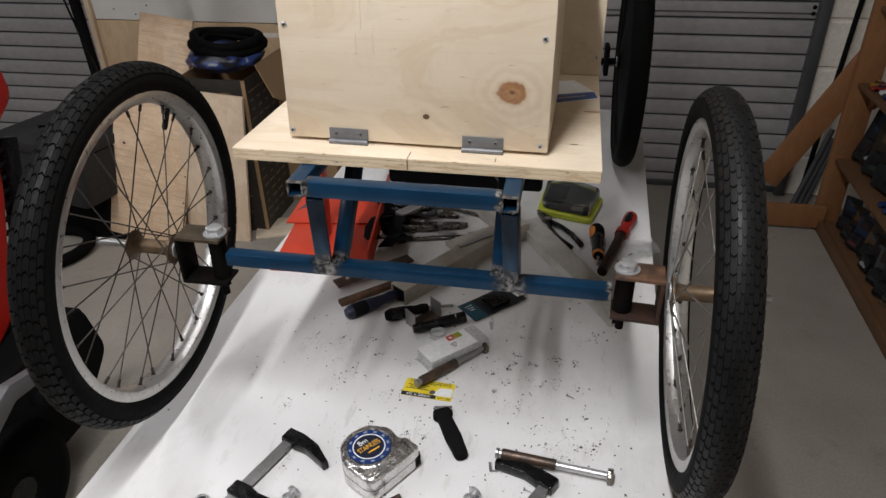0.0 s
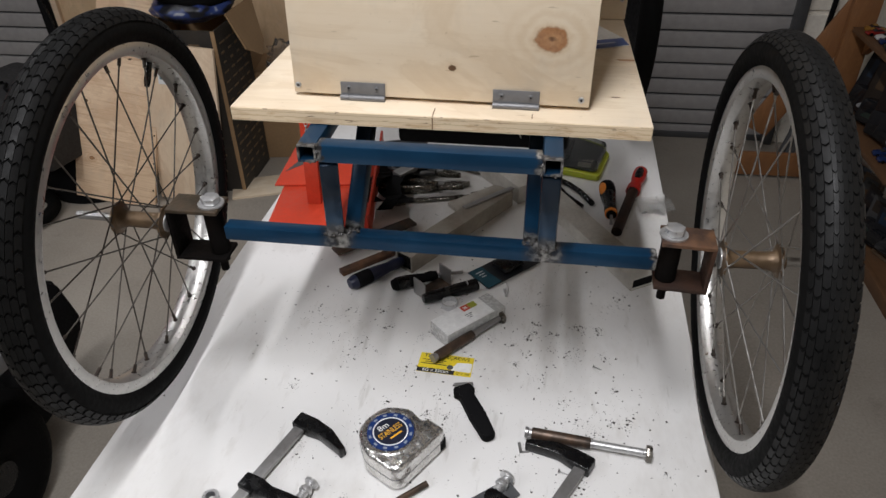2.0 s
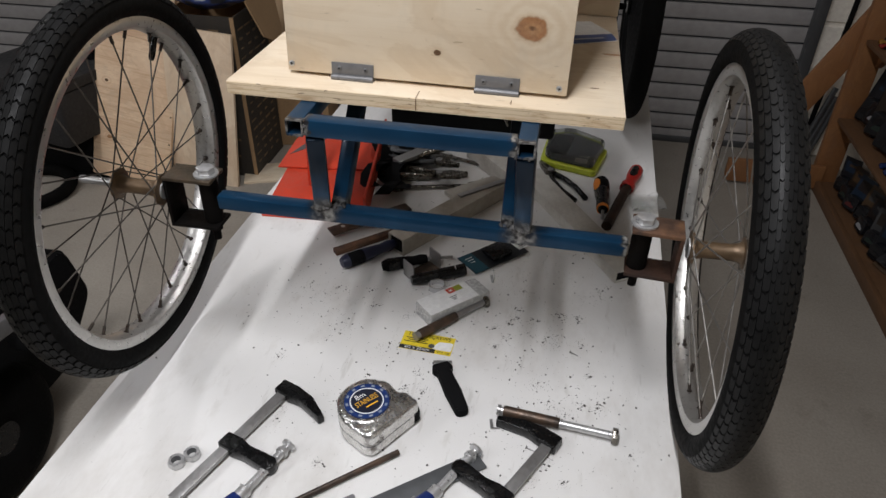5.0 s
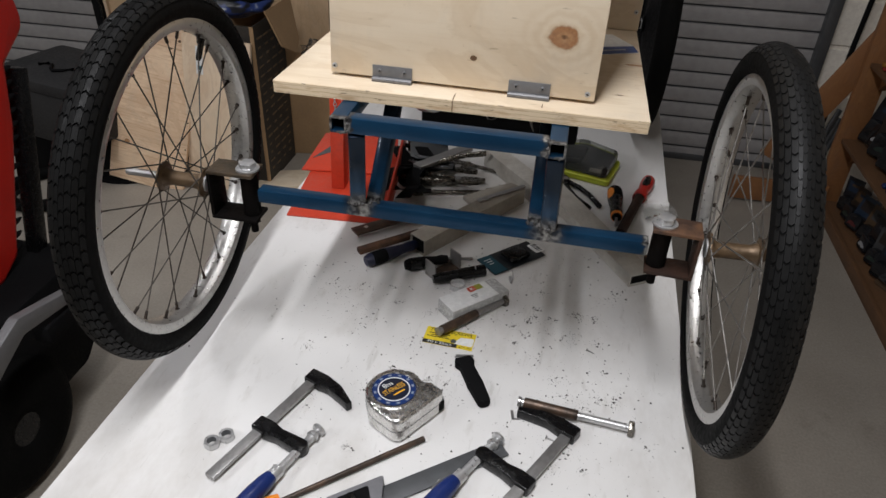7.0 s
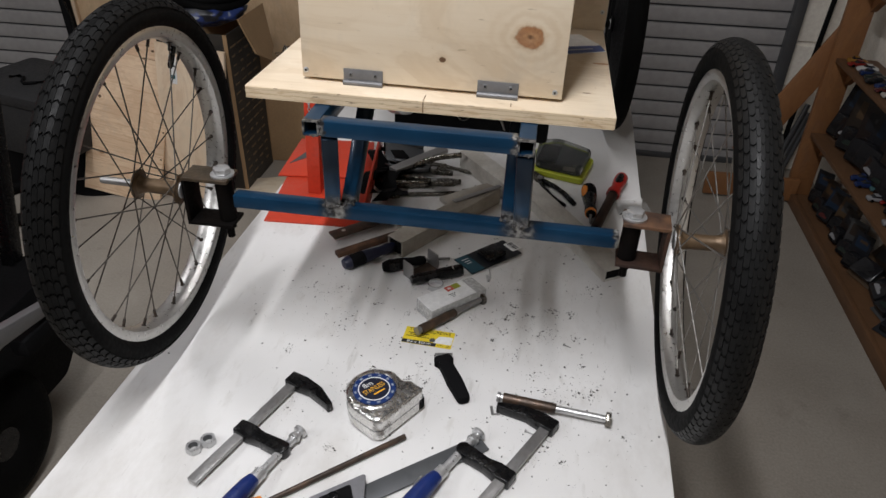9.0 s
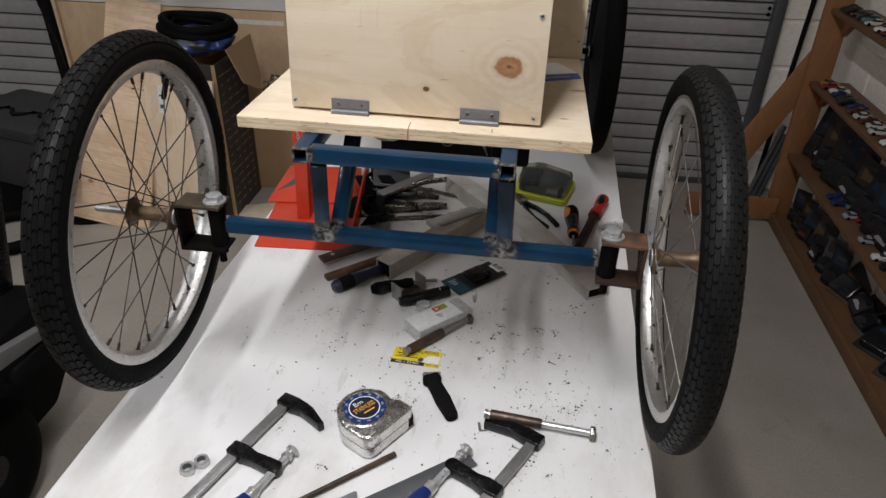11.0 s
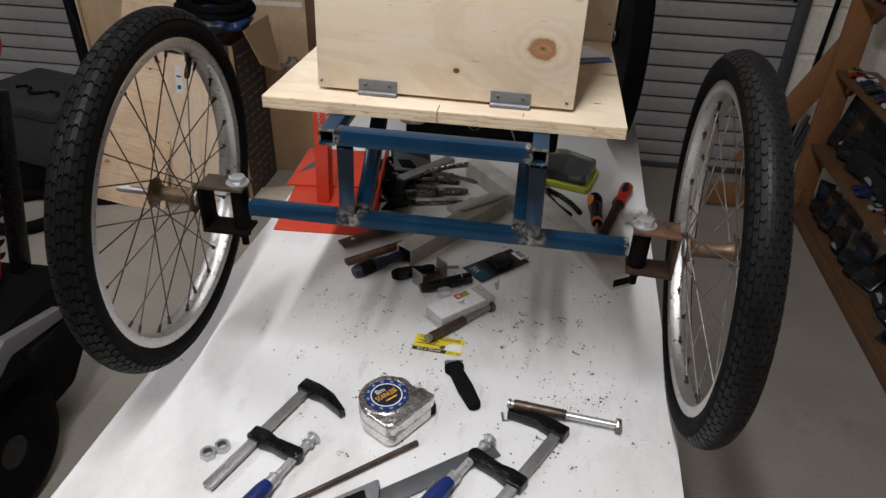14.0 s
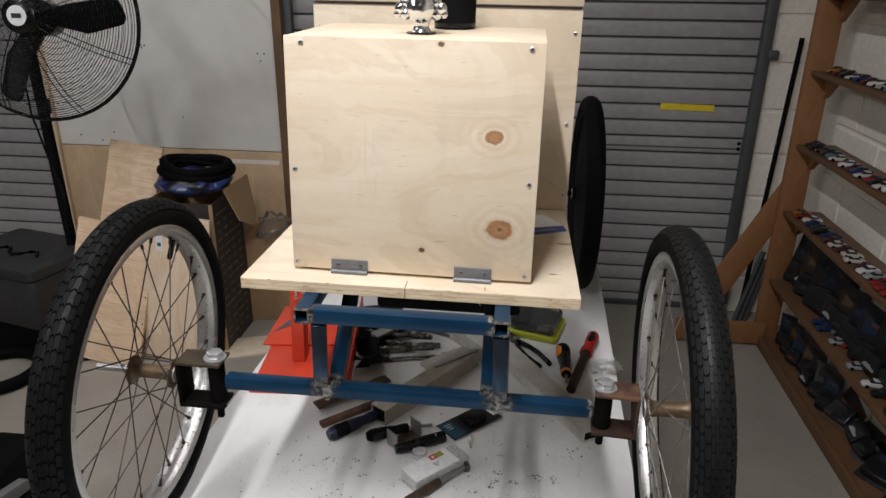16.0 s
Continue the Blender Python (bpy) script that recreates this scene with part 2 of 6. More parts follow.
GREY_PLATE = worn("hinge_plate", (0.2, 0.2, 0.205), (0.14, 0.14, 0.14), 0.5, 0.45, scale=30, fine=220, amount=0.4)
DULL_BROWN = worn("dull_brown_steel", (0.05, 0.038, 0.03), (0.16, 0.095, 0.06), 0.42, 0.5, scale=55, fine=230, amount=0.8)
DARK_CHROME = worn("dark_tool_steel", (0.22, 0.205, 0.18), (0.04, 0.033, 0.027), 0.27, 0.95, scale=40, fine=150, amount=0.7, bump_d=0.0003)
CHROME = worn("chrome", (0.74, 0.75, 0.77), (0.5, 0.5, 0.52), 0.16, 1.0, scale=40, fine=90, amount=0.5, bump_d=0.002, grit=0.1)
RUST = worn("rusty_steel", (0.06, 0.034, 0.024), (0.27, 0.13, 0.06), 0.6, 0.3, scale=40, fine=170, amount=0.8)
# rust taken near black: the shade inside the bracket is in the colour
SHADED_RUST = worn("shaded_rusty_steel", (0.0035, 0.003, 0.0028), (0.014, 0.008, 0.005), 0.7, 0.0, scale=25, fine=170, amount=0.4, Specular_IOR_Level=0.06)
OLIVE_RUST = worn("olive_rusty_steel", (0.035, 0.026, 0.016), (0.12, 0.075, 0.04), 0.5, 0.2, scale=45, fine=200, amount=0.8)
MID_RUST = worn("brown_rusty_steel", (0.026, 0.014, 0.010), (0.10, 0.042, 0.02), 0.6, 0.1, scale=25, fine=170, amount=0.7, Specular_IOR_Level=0.3)
HUB_RUST = worn("hub_rust", (0.15, 0.098, 0.055), (0.035, 0.022, 0.014), 0.42, 0.5, scale=45, fine=170, amount=0.7)


def enamel(name, spots=(), soot=()):
    """Dark blue metallic enamel, burnt back to bare steel round welds at places along the tube."""
    m = material(name, (0.009, 0.04, 0.086), 0.3, 0.3, Coat_Weight=0.12, Coat_Roughness=0.1, Specular_IOR_Level=0.14)
    v = coords(m)
    tone = noise_tex(m, v, 9.0, 4)
    c = mix(m, ramp(m, tone, [(0.35, 0.0), (0.7, 1.0)]), (0.010, 0.047, 0.1), (0.006, 0.028, 0.063))
    chips = ramp(m, noise_tex(m, v, 75.0, 3), [(0.73, 0.0), (0.76, 1.0)])
    c = mix(m, maths(m, "MULTIPLY", chips, 0.6), c, (0.02, 0.018, 0.016))
    sep = node(m, "ShaderNodeSeparateXYZ")
    tex = node(m, "ShaderNodeTexCoord")
    wire(m, tex.outputs["Object"], sep.inputs[0])
    wob = maths(m, "MULTIPLY", maths(m, "SUBTRACT", noise_tex(m, v, 55.0, 4), 0.5), 0.035)
    rough, metal = 0.3, 0.35
    for at, wide in soot:
        d = maths(m, "ADD", maths(m, "ABSOLUTE", maths(m, "SUBTRACT", sep.outputs[1], at)), wob)
        c = mix(m, ramp(m, maths(m, "DIVIDE", d, wide), [(0.35, 0.85), (1.2, 0.0)]), c, (0.004, 0.007, 0.012))
    for at, wide in spots:
        d = maths(m, "ADD", maths(m, "ABSOLUTE", maths(m, "SUBTRACT", sep.outputs[1], at)), wob)
        far = maths(m, "DIVIDE", d, wide)
        c = mix(m, ramp(m, far, [(0.55, 0.75), (1.3, 0.0)]), c, (0.035, 0.04, 0.05))
        c = mix(m, ramp(m, far, [(0.25, 0.9), (0.75, 0.0)]), c, mix(m, ramp(m, noise_tex(m, v, 120.0, 4), [(0.4, 0.0), (0.62, 1.0)]), (0.03, 0.027, 0.025), (0.34, 0.33, 0.31)))
    colour_to(m, c)
    return m


BLUE = enamel("blue_enamel")
BLUE_AXLE = enamel("blue_enamel_axle", [(0.15, 0.026), (0.404, 0.03), (0.538, 0.008)])
BLUE_FOOT = enamel("blue_enamel_scorched", [(0.0, 0.026)], [(0.105, 0.075)])
BLUE_ENDS = enamel("blue_enamel_ends", [(0.0, 0.007), (0.245, 0.010)])
WELD = worn("weld_scorch", (0.115, 0.11, 0.108), (0.02, 0.018, 0.016), 0.5, 0.5, scale=90, fine=300, amount=0.9, bump_d=0.002)
RED = worn("red_paint", (0.52, 0.045, 0.018), (0.34, 0.03, 0.012), 0.42, scale=10, fine=120, amount=0.5)
DEEP_RED = worn("deep_red_paint", (0.38, 0.011, 0.006), (0.22, 0.008, 0.005), 0.4, scale=10)
BLUE_GRIP = worn("blue_grip", (0.007, 0.022, 0.125), (0.004, 0.012, 0.06), 0.38, scale=20)
ORANGE = material("orange_grip", (0.75, 0.23, 0.02), 0.45)
LIME = material("lime_plastic", (0.42, 0.47, 0.03), 0.4)
WHITE_CARD = worn("white_card", (0.78, 0.78, 0.77), (0.66, 0.66, 0.64), 0.6, scale=20)
YELLOW = worn("yellow_print", (0.78, 0.6, 0.03), (0.66, 0.5, 0.03), 0.5, scale=30)
CARDBOARD = worn("cardboard", (0.36, 0.23, 0.12), (0.26, 0.16, 0.08), 0.85, scale=9)
BLACK_CARD = worn("printed_cardboard", (0.03, 0.026, 0.022), (0.06, 0.045, 0.03), 0.6, scale=12)
TEAL_INK = material("teal_ink", (0.01, 0.10, 0.12), 0.6)
INK = material("ink", (0.015, 0.015, 0.018), 0.6)


def white_top():
    m = material("white_table_paint", (0.7, 0.69, 0.675), 0.38)
    v = coords(m)
    haze = ramp(m, noise_tex(m, v, 3.0, 6, 0.6), [(0.45, 0.0), (0.8, 1.0)])
    smear = ramp(m, noise_tex(m, coords(m, (3, 1, 1)), 14.0, 5, 0.6), [(0.62, 0.0), (0.78, 1.0)])
    grit = ramp(m, noise_tex(m, v, 260.0, 2, 0.5), [(0.74, 0.0), (0.77, 1.0)])
    zone = ramp(m, noise_tex(m, v, 4.0, 3), [(0.45, 0.0), (0.65, 1.0)])
    c = mix(m, maths(m, "MULTIPLY", haze, 0.3), (0.7, 0.69, 0.675), (0.53, 0.51, 0.47))
    c = mix(m, maths(m, "MULTIPLY", smear, 0.3), c, (0.38, 0.35, 0.3))
    smudge = ramp(m, noise_tex(m, v, 38.0, 4, 0.6), [(0.66, 0.0), (0.76, 1.0)])
    c = mix(m, maths(m, "MULTIPLY", maths(m, "MULTIPLY", smudge, zone), 0.45), c, (0.22, 0.21, 0.19))
    c = mix(m, maths(m, "MULTIPLY", maths(m, "MULTIPLY", grit, zone), 0.85), c, (0.1, 0.09, 0.08))
    dust = ramp(m, noise_tex(m, coords(m, (1.0, 0.5, 1)), 5.5, 6, 0.7), [(0.5, 0.0), (0.72, 1.0)])
    c = mix(m, maths(m, "MULTIPLY", dust, 0.36), c, (0.30, 0.26, 0.21))
    drag = ramp(m, noise_tex(m, coords(m, (9, 1.6, 1), turn=(0, 0, 28)), 7.0, 5, 0.62), [(0.63, 0.0), (0.72, 1.0)])
    c = mix(m, maths(m, "MULTIPLY", drag, 0.28), c, (0.33, 0.31, 0.27))
    spot = ramp(m, noise_tex(m, v, 21.0, 5, 0.7, 0.6), [(0.69, 0.0), (0.74, 1.0)])
    c = mix(m, maths(m, "MULTIPLY", spot, 0.5), c, (0.20, 0.15, 0.10))
    colour_to(m, c)
    rough_to(m, ramp(m, haze, [(0.0, 0.34), (1.0, 0.55)]))
    return m


WHITE_TOP = white_top()


def clear_plastic(name, colour, rough=0.12):
    return material(name, colour, rough, 0.0, Transmission_Weight=0.92, IOR=1.12)


DIRTY_WHITE = worn("dirty_white_paint", (0.55, 0.53, 0.48), (0.24, 0.20, 0.16), 0.55, scale=14, fine=120, amount=0.8)
CLEAR = clear_plastic("clear_plastic", (0.85, 0.86, 0.85))
SMOKE = clear_plastic("smoked_plastic", (0.45, 0.46, 0.45))

# ---- mesh helpers ----


def bm_box(sx, sy, sz, m=Matrix(), bevel=0.0, seg=2):
    bm = bmesh.new()
    bmesh.ops.create_cube(bm, size=1.0, matrix=Matrix.Diagonal((sx, sy, sz, 1)))
    if bevel:
        bmesh.ops.bevel(bm, geom=bm.edges[:], offset=bevel, segments=seg, affect="EDGES", profile=0.5)
    bm.transform(m)
    return bm


def bm_lathe(profile, seg=32, m=Matrix(), closed=False):
    """A profile of (radius, height) turned round z."""
    bm = bmesh.new()
    rings = []
    for r, h in profile:
        if r < 1e-6:
            rings.append([bm.verts.new((0, 0, h))])
        else:
            rings.append([bm.verts.new((r * math.cos(a), r * math.sin(a), h)) for a in (math.tau * k / seg for k in range(seg))])
    pairs = list(zip(rings, rings[1:])) + ([(rings[-1], rings[0])] if closed else [])
    for a, b in pairs:
        for k in range(seg):
            n = (k + 1) % seg
            if len(a) == 1 and len(b) > 1:
                bm.faces.new((a[0], b[n], b[k]))
            elif len(b) == 1 and len(a) > 1:
                bm.faces.new((a[k], a[n], b[0]))
            elif len(a) > 1:
                bm.faces.new((a[k], a[n], b[n], b[k]))
    bmesh.ops.recalc_face_normals(bm, faces=bm.faces[:])
    bm.transform(m)
    return bm


def bm_rod(a, b, r, seg=10, r2=None):
    """A closed rod from a to b."""
    a, b = Vector(a), Vector(b)
    d = b - a
    m = Matrix.Translation(a) @ d.to_track_quat("Z", "Y").to_matrix().to_4x4()
    r2 = r if r2 is None else r2
    return bm_lathe([(0, 0), (r, 0), (r2, d.length), (0, d.length)], seg, m)


def bm_prism(outline, z0, z1, m=Matrix(), bevel=0.0):
    """A flat outline of (x, y) raised from z0 to z1."""
    bm = bmesh.new()
    low = [bm.verts.new((x, y, z0)) for x, y in outline]
    high = [bm.verts.new((x, y, z1)) for x, y in outline]
    bm.faces.new(low[::-1])
    top = bm.faces.new(high)
    n = len(outline)
    for k in range(n):
        bm.faces.new((low[k], low[(k + 1) % n], high[(k + 1) % n], high[k]))
    bmesh.ops.recalc_face_normals(bm, faces=bm.faces[:])
    if bevel:
        bmesh.ops.bevel(bm, geom=bm.edges[:], offset=bevel, segments=2, affect="EDGES", profile=0.5)
    bm.transform(m)
    return bm


def bm_sweep(points, r, seg=8, closed=False):
    """A round cord along points."""
    bm = bmesh.new()
    pts = [Vector(p) for p in points]
    rings = []
    n = len(pts)
    for k, p in enumerate(pts):
        t = (pts[(k + 1) % n] - pts[k - 1]) if closed else (pts[min(k + 1, n - 1)] - pts[max(k - 1, 0)])
        q = t.to_track_quat("Z", "Y")
        rings.append([bm.verts.new(p + q @ Vector((r * math.cos(a), r * math.sin(a), 0))) for a in (math.tau * j / seg for j in range(seg))])
    pairs = list(zip(rings, rings[1:])) + ([(rings[-1], rings[0])] if closed else [])
    for a, b in pairs:
        shift = min(range(seg), key=lambda s: (a[0].co - b[s].co).length)
        for j in range(seg):
            bm.faces.new((a[j], a[(j + 1) % seg], b[(j + 1 + shift) % seg], b[(j + shift) % seg]))
    if not closed:
        bm.faces.new(rings[0][::-1])
        bm.faces.new(rings[-1])
    return bm


def join(*parts):
    out = bmesh.new()
    for b in parts:
        me = bpy.data.meshes.new("tmp")
        b.to_mesh(me)
        out.from_mesh(me)
        bpy.data.meshes.remove(me)
        b.free()
    return out


def mesh_of(name, bm, mat, smooth=35):
    me = bpy.data.meshes.new(name)
    for f in bm.faces:
        f.smooth = True
    for e in bm.edges:
        if len(e.link_faces) == 2 and e.calc_face_angle(0) > radians(smooth):
            e.smooth = False
    bm.to_mesh(me)
    bm.free()
    me.materials.append(mat)
    return me


def part(name, bm, mat, parent, label="", m=None):
    ob = new(name, bm if isinstance(bm, bpy.types.Mesh) else mesh_of(name, bm, mat))
    ob.parent = parent
    if m is not None:
        ob.matrix_local = m
    if label:
        tagged(ob, label)
    return ob


def thing(name, label, category, m=Matrix(), group="", kind=""):
    ob = new(name)
    ob.empty_display_size = 0.05
    ob.matrix_world = m
    return tagged(ob, label, category, group, kind)


def solid(name, bm, mat, label, category, m=Matrix(), group="", kind=""):
    ob = new(name, mesh_of(name, bm, mat))
    ob.matrix_world = m
    return tagged(ob, label, category, group, kind)


def T(x, y, z):
    return Matrix.Translation((x, y, z))


# ---- room ----
BACK, RIGHT, LEFT, FRONT, TOP = 3.475, 1.43, -4.6, -4.6, 3.0


def structure(name, bm, mat, label, category, m=ROOM):
    return solid(name, bm, mat, label, category, m, kind="structure")


structure("floor", bm_box(LEFT * -1 + RIGHT + 0.4, BACK - FRONT + 0.6, 0.1, T((LEFT + RIGHT) / 2, (BACK + FRONT) / 2, -0.05)), CONCRETE, "grey worn concrete garage floor", "floor")
structure("ceiling", bm_box(RIGHT - LEFT + 0.4, BACK - FRONT + 0.6, 0.1, T((LEFT + RIGHT) / 2, (BACK + FRONT) / 2, TOP + 0.05)), CEILING, "plain ceiling out of view, toned dark to cut bounced light", "ceiling")
structure("wall_right", bm_box(0.19, BACK - FRONT + 0.4, TOP, T(RIGHT + 0.103, (BACK + FRONT) / 2, TOP / 2)), MORTAR, "white painted block wall behind shelves", "wall")
structure("wall_left", bm_box(0.19, BACK - FRONT + 0.4, TOP, T(LEFT - 0.1, (BACK + FRONT) / 2, TOP / 2)), FAR_WALL, "plain wall out of view, toned dark to cut bounced light", "wall")
structure("wall_front", bm_box(RIGHT - LEFT, 0.19, TOP, T((LEFT + RIGHT) / 2, FRONT - 0.1, TOP / 2)), FAR_WALL, "plain wall out of view, toned dark to cut bounced light", "wall")
# the pier between the doors, the pillar beside the shelves and the lintel over both doors
structure("wall_back_pier", bm_box(1.16, 0.2, TOP, T(-1.66, BACK + 0.10, TOP / 2)), MORTAR, "pier of wall between two roller doors", "wall")
structure("wall_back_pillar", bm_box(RIGHT - 1.2 + 0.02, 0.19, TOP, T((RIGHT + 1.2) / 2 + 0.01, BACK + 0.103, TOP / 2)), MORTAR, "white painted block pillar beside roller door", "wall")
structure("wall_back_lintel_1", bm_box(2.24, 0.2, 0.6, T(0.08, BACK + 0.10, TOP - 0.3)), BLOCK, "wall over the roller door", "wall")
structure("wall_back_lintel_2", bm_box(-2.24 - LEFT, 0.2, 0.6, T((-2.24 + LEFT) / 2, BACK + 0.10, TOP - 0.3)), BLOCK, "wall over the roller door", "wall")


def slat_mesh(width):
    """One roller-door slat: a shallow bowed face over a rolled hook."""
    p = [(0.002, 0.0), (-0.005, 0.003), (-0.007, 0.012), (-0.0085, 0.036), (-0.0075, 0.058), (-0.0055, 0.0685), (0.002, 0.0715), (0.006, 0.0695), (0.006, 0.002)]
    bm = bmesh.new()
    ends = [[bm.verts.new((s * width / 2, y, z * 0.962)) for y, z in p] for s in (-1, 1)]
    for k in range(len(p)):
        n = (k + 1) % len(p)
        bm.faces.new((ends[0][k], ends[0][n], ends[1][n], ends[1][k]))
    bm.faces.new(ends[0])
    bm.faces.new(ends[1][::-1])
    bmesh.ops.recalc_face_normals(bm, faces=bm.faces[:])
    return mesh_of("slat", bm, SLAT, 50)


def roller_door(name, u0, u1, label):
    door = thing(name, label, "roller door", ROOM @ T((u0 + u1) / 2, BACK + 0.03, 0), kind="structure")
    me = slat_mesh(u1 - u0)
    for k in range(32):
        part("slat", me, SLAT, door, m=T(0, 0, 0.0753 * k - 0.006))
    part("backing", bm_box(u1 - u0, 0.004, 2.42, T(0, 0.012, 1.21)), DARK_STEEL, door)
    part("bottom_rail", bm_box(u1 - u0, 0.03, 0.03, T(0, -0.002, 0.015), 0.003), DARK_STEEL, door)
    for s in (-1, 1):
        part("guide", bm_box(0.045, 0.05, 2.42, T(s * (u1 - u0 - 0.04) / 2, -0.03, 1.21), 0.003), DARK_STEEL, door)
    return door


door_r = roller_door("door_1", -1.03, 1.20, "closed grey ribbed steel roller door with yellow sticker")
roller_door("door_2", -4.1, -2.26, "closed grey ribbed steel roller door")
part("sticker", bm_box(0.245, 0.001, 0.03, T(0.799, -0.012, 1.036) @ pose(0, 0, 0, 0, 1.0, 0)), YELLOW, door_r, "yellow adhesive sticker")
part("seam", bm_box(2.15, 0.003, 0.006, T(0, -0.009, 0.846)), DARK_STEEL, door_r, "dark seam between slats")
for z in (0.872, 0.846):
    part("rivet", bm_lathe([(0, 0), (0.009, 0), (0.006, 0.004), (0, 0.005)], 14, T(1.06, -0.01, z) @ pose(0, 0, 0, 90, 0, 0)), BLACK_MATT, door_r)
part("latch", bm_box(0.045, 0.03, 0.04, T(1.128, -0.045, 1.283), 0.003), DARK_STEEL, door_r)

# lining of the pier: white board over a plywood dado, with a rough timber edge
pier = thing("wall_lining", "white painted board above plain plywood lining, scuffed", "wall lining", ROOM @ T(-1.67, BACK, 0), kind="structure")
part("board", bm_box(1.19, 0.02, 2.2, T(0, -0.02, 0.762 + 1.1), 0.002), PANEL, pier, "white painted board, scuffed and stained")
for u, z in ((-1.75, 1.268), (-1.732, 1.268), (-1.747, 1.257), (-1.163, 1.241), (-1.13, 1.24), (-1.151, 1.205), (-2.148, 0.814), (-2.033, 0.79), (-1.581, 0.92), (-1.964, 0.833)):
    part("nail_hole", bm_lathe([(0, 0), (0.004, 0), (0.004, 0.0008), (0, 0.0008)], 10, T(u + 1.67, -0.0302, z) @ pose(0, 0, 0, 90, 0, 0)), SHADED_RUST, pier)
part("dado", bm_box(1.19, 0.02, 0.755, T(0, -0.023, 0.38), 0.002), PLY_FLOOR, pier, "unpainted plywood lining")
part("paint_smear", bm_box(0.27, 0.0012, 0.022, T(0.44, -0.0337, 0.705)), BLOCK, pier, "whitish paint smear")
part("edge_post", bm_box(0.045, 0.07, 2.9, T(0.62, -0.02, 1.45), 0.004), OLD_TIMBER, pier, "dark rough timber edge post")
part("edge_post", bm_box(0.03, 0.07, 2.9, T(-0.61, -0.02, 1.45), 0.004), PLY_UP, pier, "pale timber edge strip")

# ---- table ----
TABLE = pose(0, 0, 0, 0, 0, -3.65)
table = thing("work_table", "white painted flush door laid as a work table, littered with filings", "table", TABLE)
part("top", bm_box(0.818, 2.04, 0.036, T(-0.0905, 1.42, TABLE_Z - 0.018), 0.002), WHITE_TOP, table)
for x in (-0.43, 0.25):
    for y in (0.6, 2.2):
        part("leg", bm_box(0.045, 0.07, TABLE_Z - 0.036, T(x, y, (TABLE_Z - 0.036) / 2), 0.003), OLD_TIMBER, table)

# ---- cart ----
CART = pose(0.001, 0.9928, 1.0479, -0.67, 0.56, -1.93)
cart = thing("wooden_cart", "home-built cart with blue steel frame, plywood deck and spoked wheels", "cart", CART)
SEC = 0.0212


def tube(name, a, b, mat=BLUE, parent=cart, size=SEC, hollow=False, label=""):
    """A square tube from a to b, open at the ends when hollow."""
    a, b = Vector(a), Vector(b)
    d = b - a
    q = d.to_track_quat("Y", "Z").to_matrix().to_4x4()
    bm = bm_box(size, d.length, size, T(0, d.length / 2, 0), 0.0025)
    m = Matrix.Translation(a) @ q
    if hollow:
        bm.free()
        w, i = size / 2, size / 2 - 0.0025
        bm = bmesh.new()
        ring = lambda r, y: [bm.verts.new(p) for p in ((-r, y, -r), (r, y, -r), (r, y, r), (-r, y, r))]
        o0, i0, i1, o1 = ring(w, 0), ring(i, 0), ring(i, d.length), ring(w, d.length)
        for u, v in ((o0, i0), (i0, i1), (i1, o1), (o1, o0)):
            for k in range(4):
                bm.faces.new((u[k], u[(k + 1) % 4], v[(k + 1) % 4], v[k]))
        bmesh.ops.recalc_face_normals(bm, faces=bm.faces[:])
        edges = [e for e in bm.edges if abs(e.verts[0].co.y - e.verts[1].co.y) > 0.01 and abs(abs(e.verts[0].co.x) - w) < 1e-4]
        bmesh.ops.bevel(bm, geom=edges, offset=0.0022, segments=2, affect="EDGES", profile=0.5)
    return part(name, bm, mat, parent, label, m)


tube("front_axle", (-0.268, -0.006, -0.0165), (0.270, -0.006, -0.0165), BLUE_AXLE, size=0.0205)
tube("side_rail", (-0.131, -0.057, 0.1252), (-0.131, 0.62, 0.1252), BLUE_ENDS, hollow=True)
tube("side_rail", (0.1355, -0.057, 0.1252), (0.1355, 0.62, 0.1252), BLUE_ENDS, hollow=True)
tube("cross_tube", (-0.1204, -0.0462, 0.1252), (0.1249, -0.0462, 0.1252), BLUE_ENDS)
tube("upright", (-0.124, -0.006, -0.0062), (-0.111, -0.046, 0.1146), BLUE_FOOT)
tube("upright", (0.139, -0.006, -0.0062), (0.136, -0.046, 0.1146), BLUE_FOOT)
tube("brace", (-0.103, 0.003, -0.012), (-0.092, 0.075, 0.116), BLUE_FOOT, size=0.020)
tube("brace", (0.119, 0.003, -0.012), (0.118, 0.075, 0.116), BLUE_FOOT, size=0.018)


def weld(x, y, z, r, parent=cart):
    """A lumpy bead of weld."""
    bm = bmesh.new()
    bmesh.ops.create_icosphere(bm, subdivisions=3, radius=r * 0.56)
    for v in bm.verts:
        v.co *= 0.72 + 0.75 * noise.noise(v.co * 330 + Vector((x * 90, y * 70, z * 50)))
    bm.transform(T(x, y, z))
    return part("weld", bm, WELD, parent, "scorched bare weld bead")


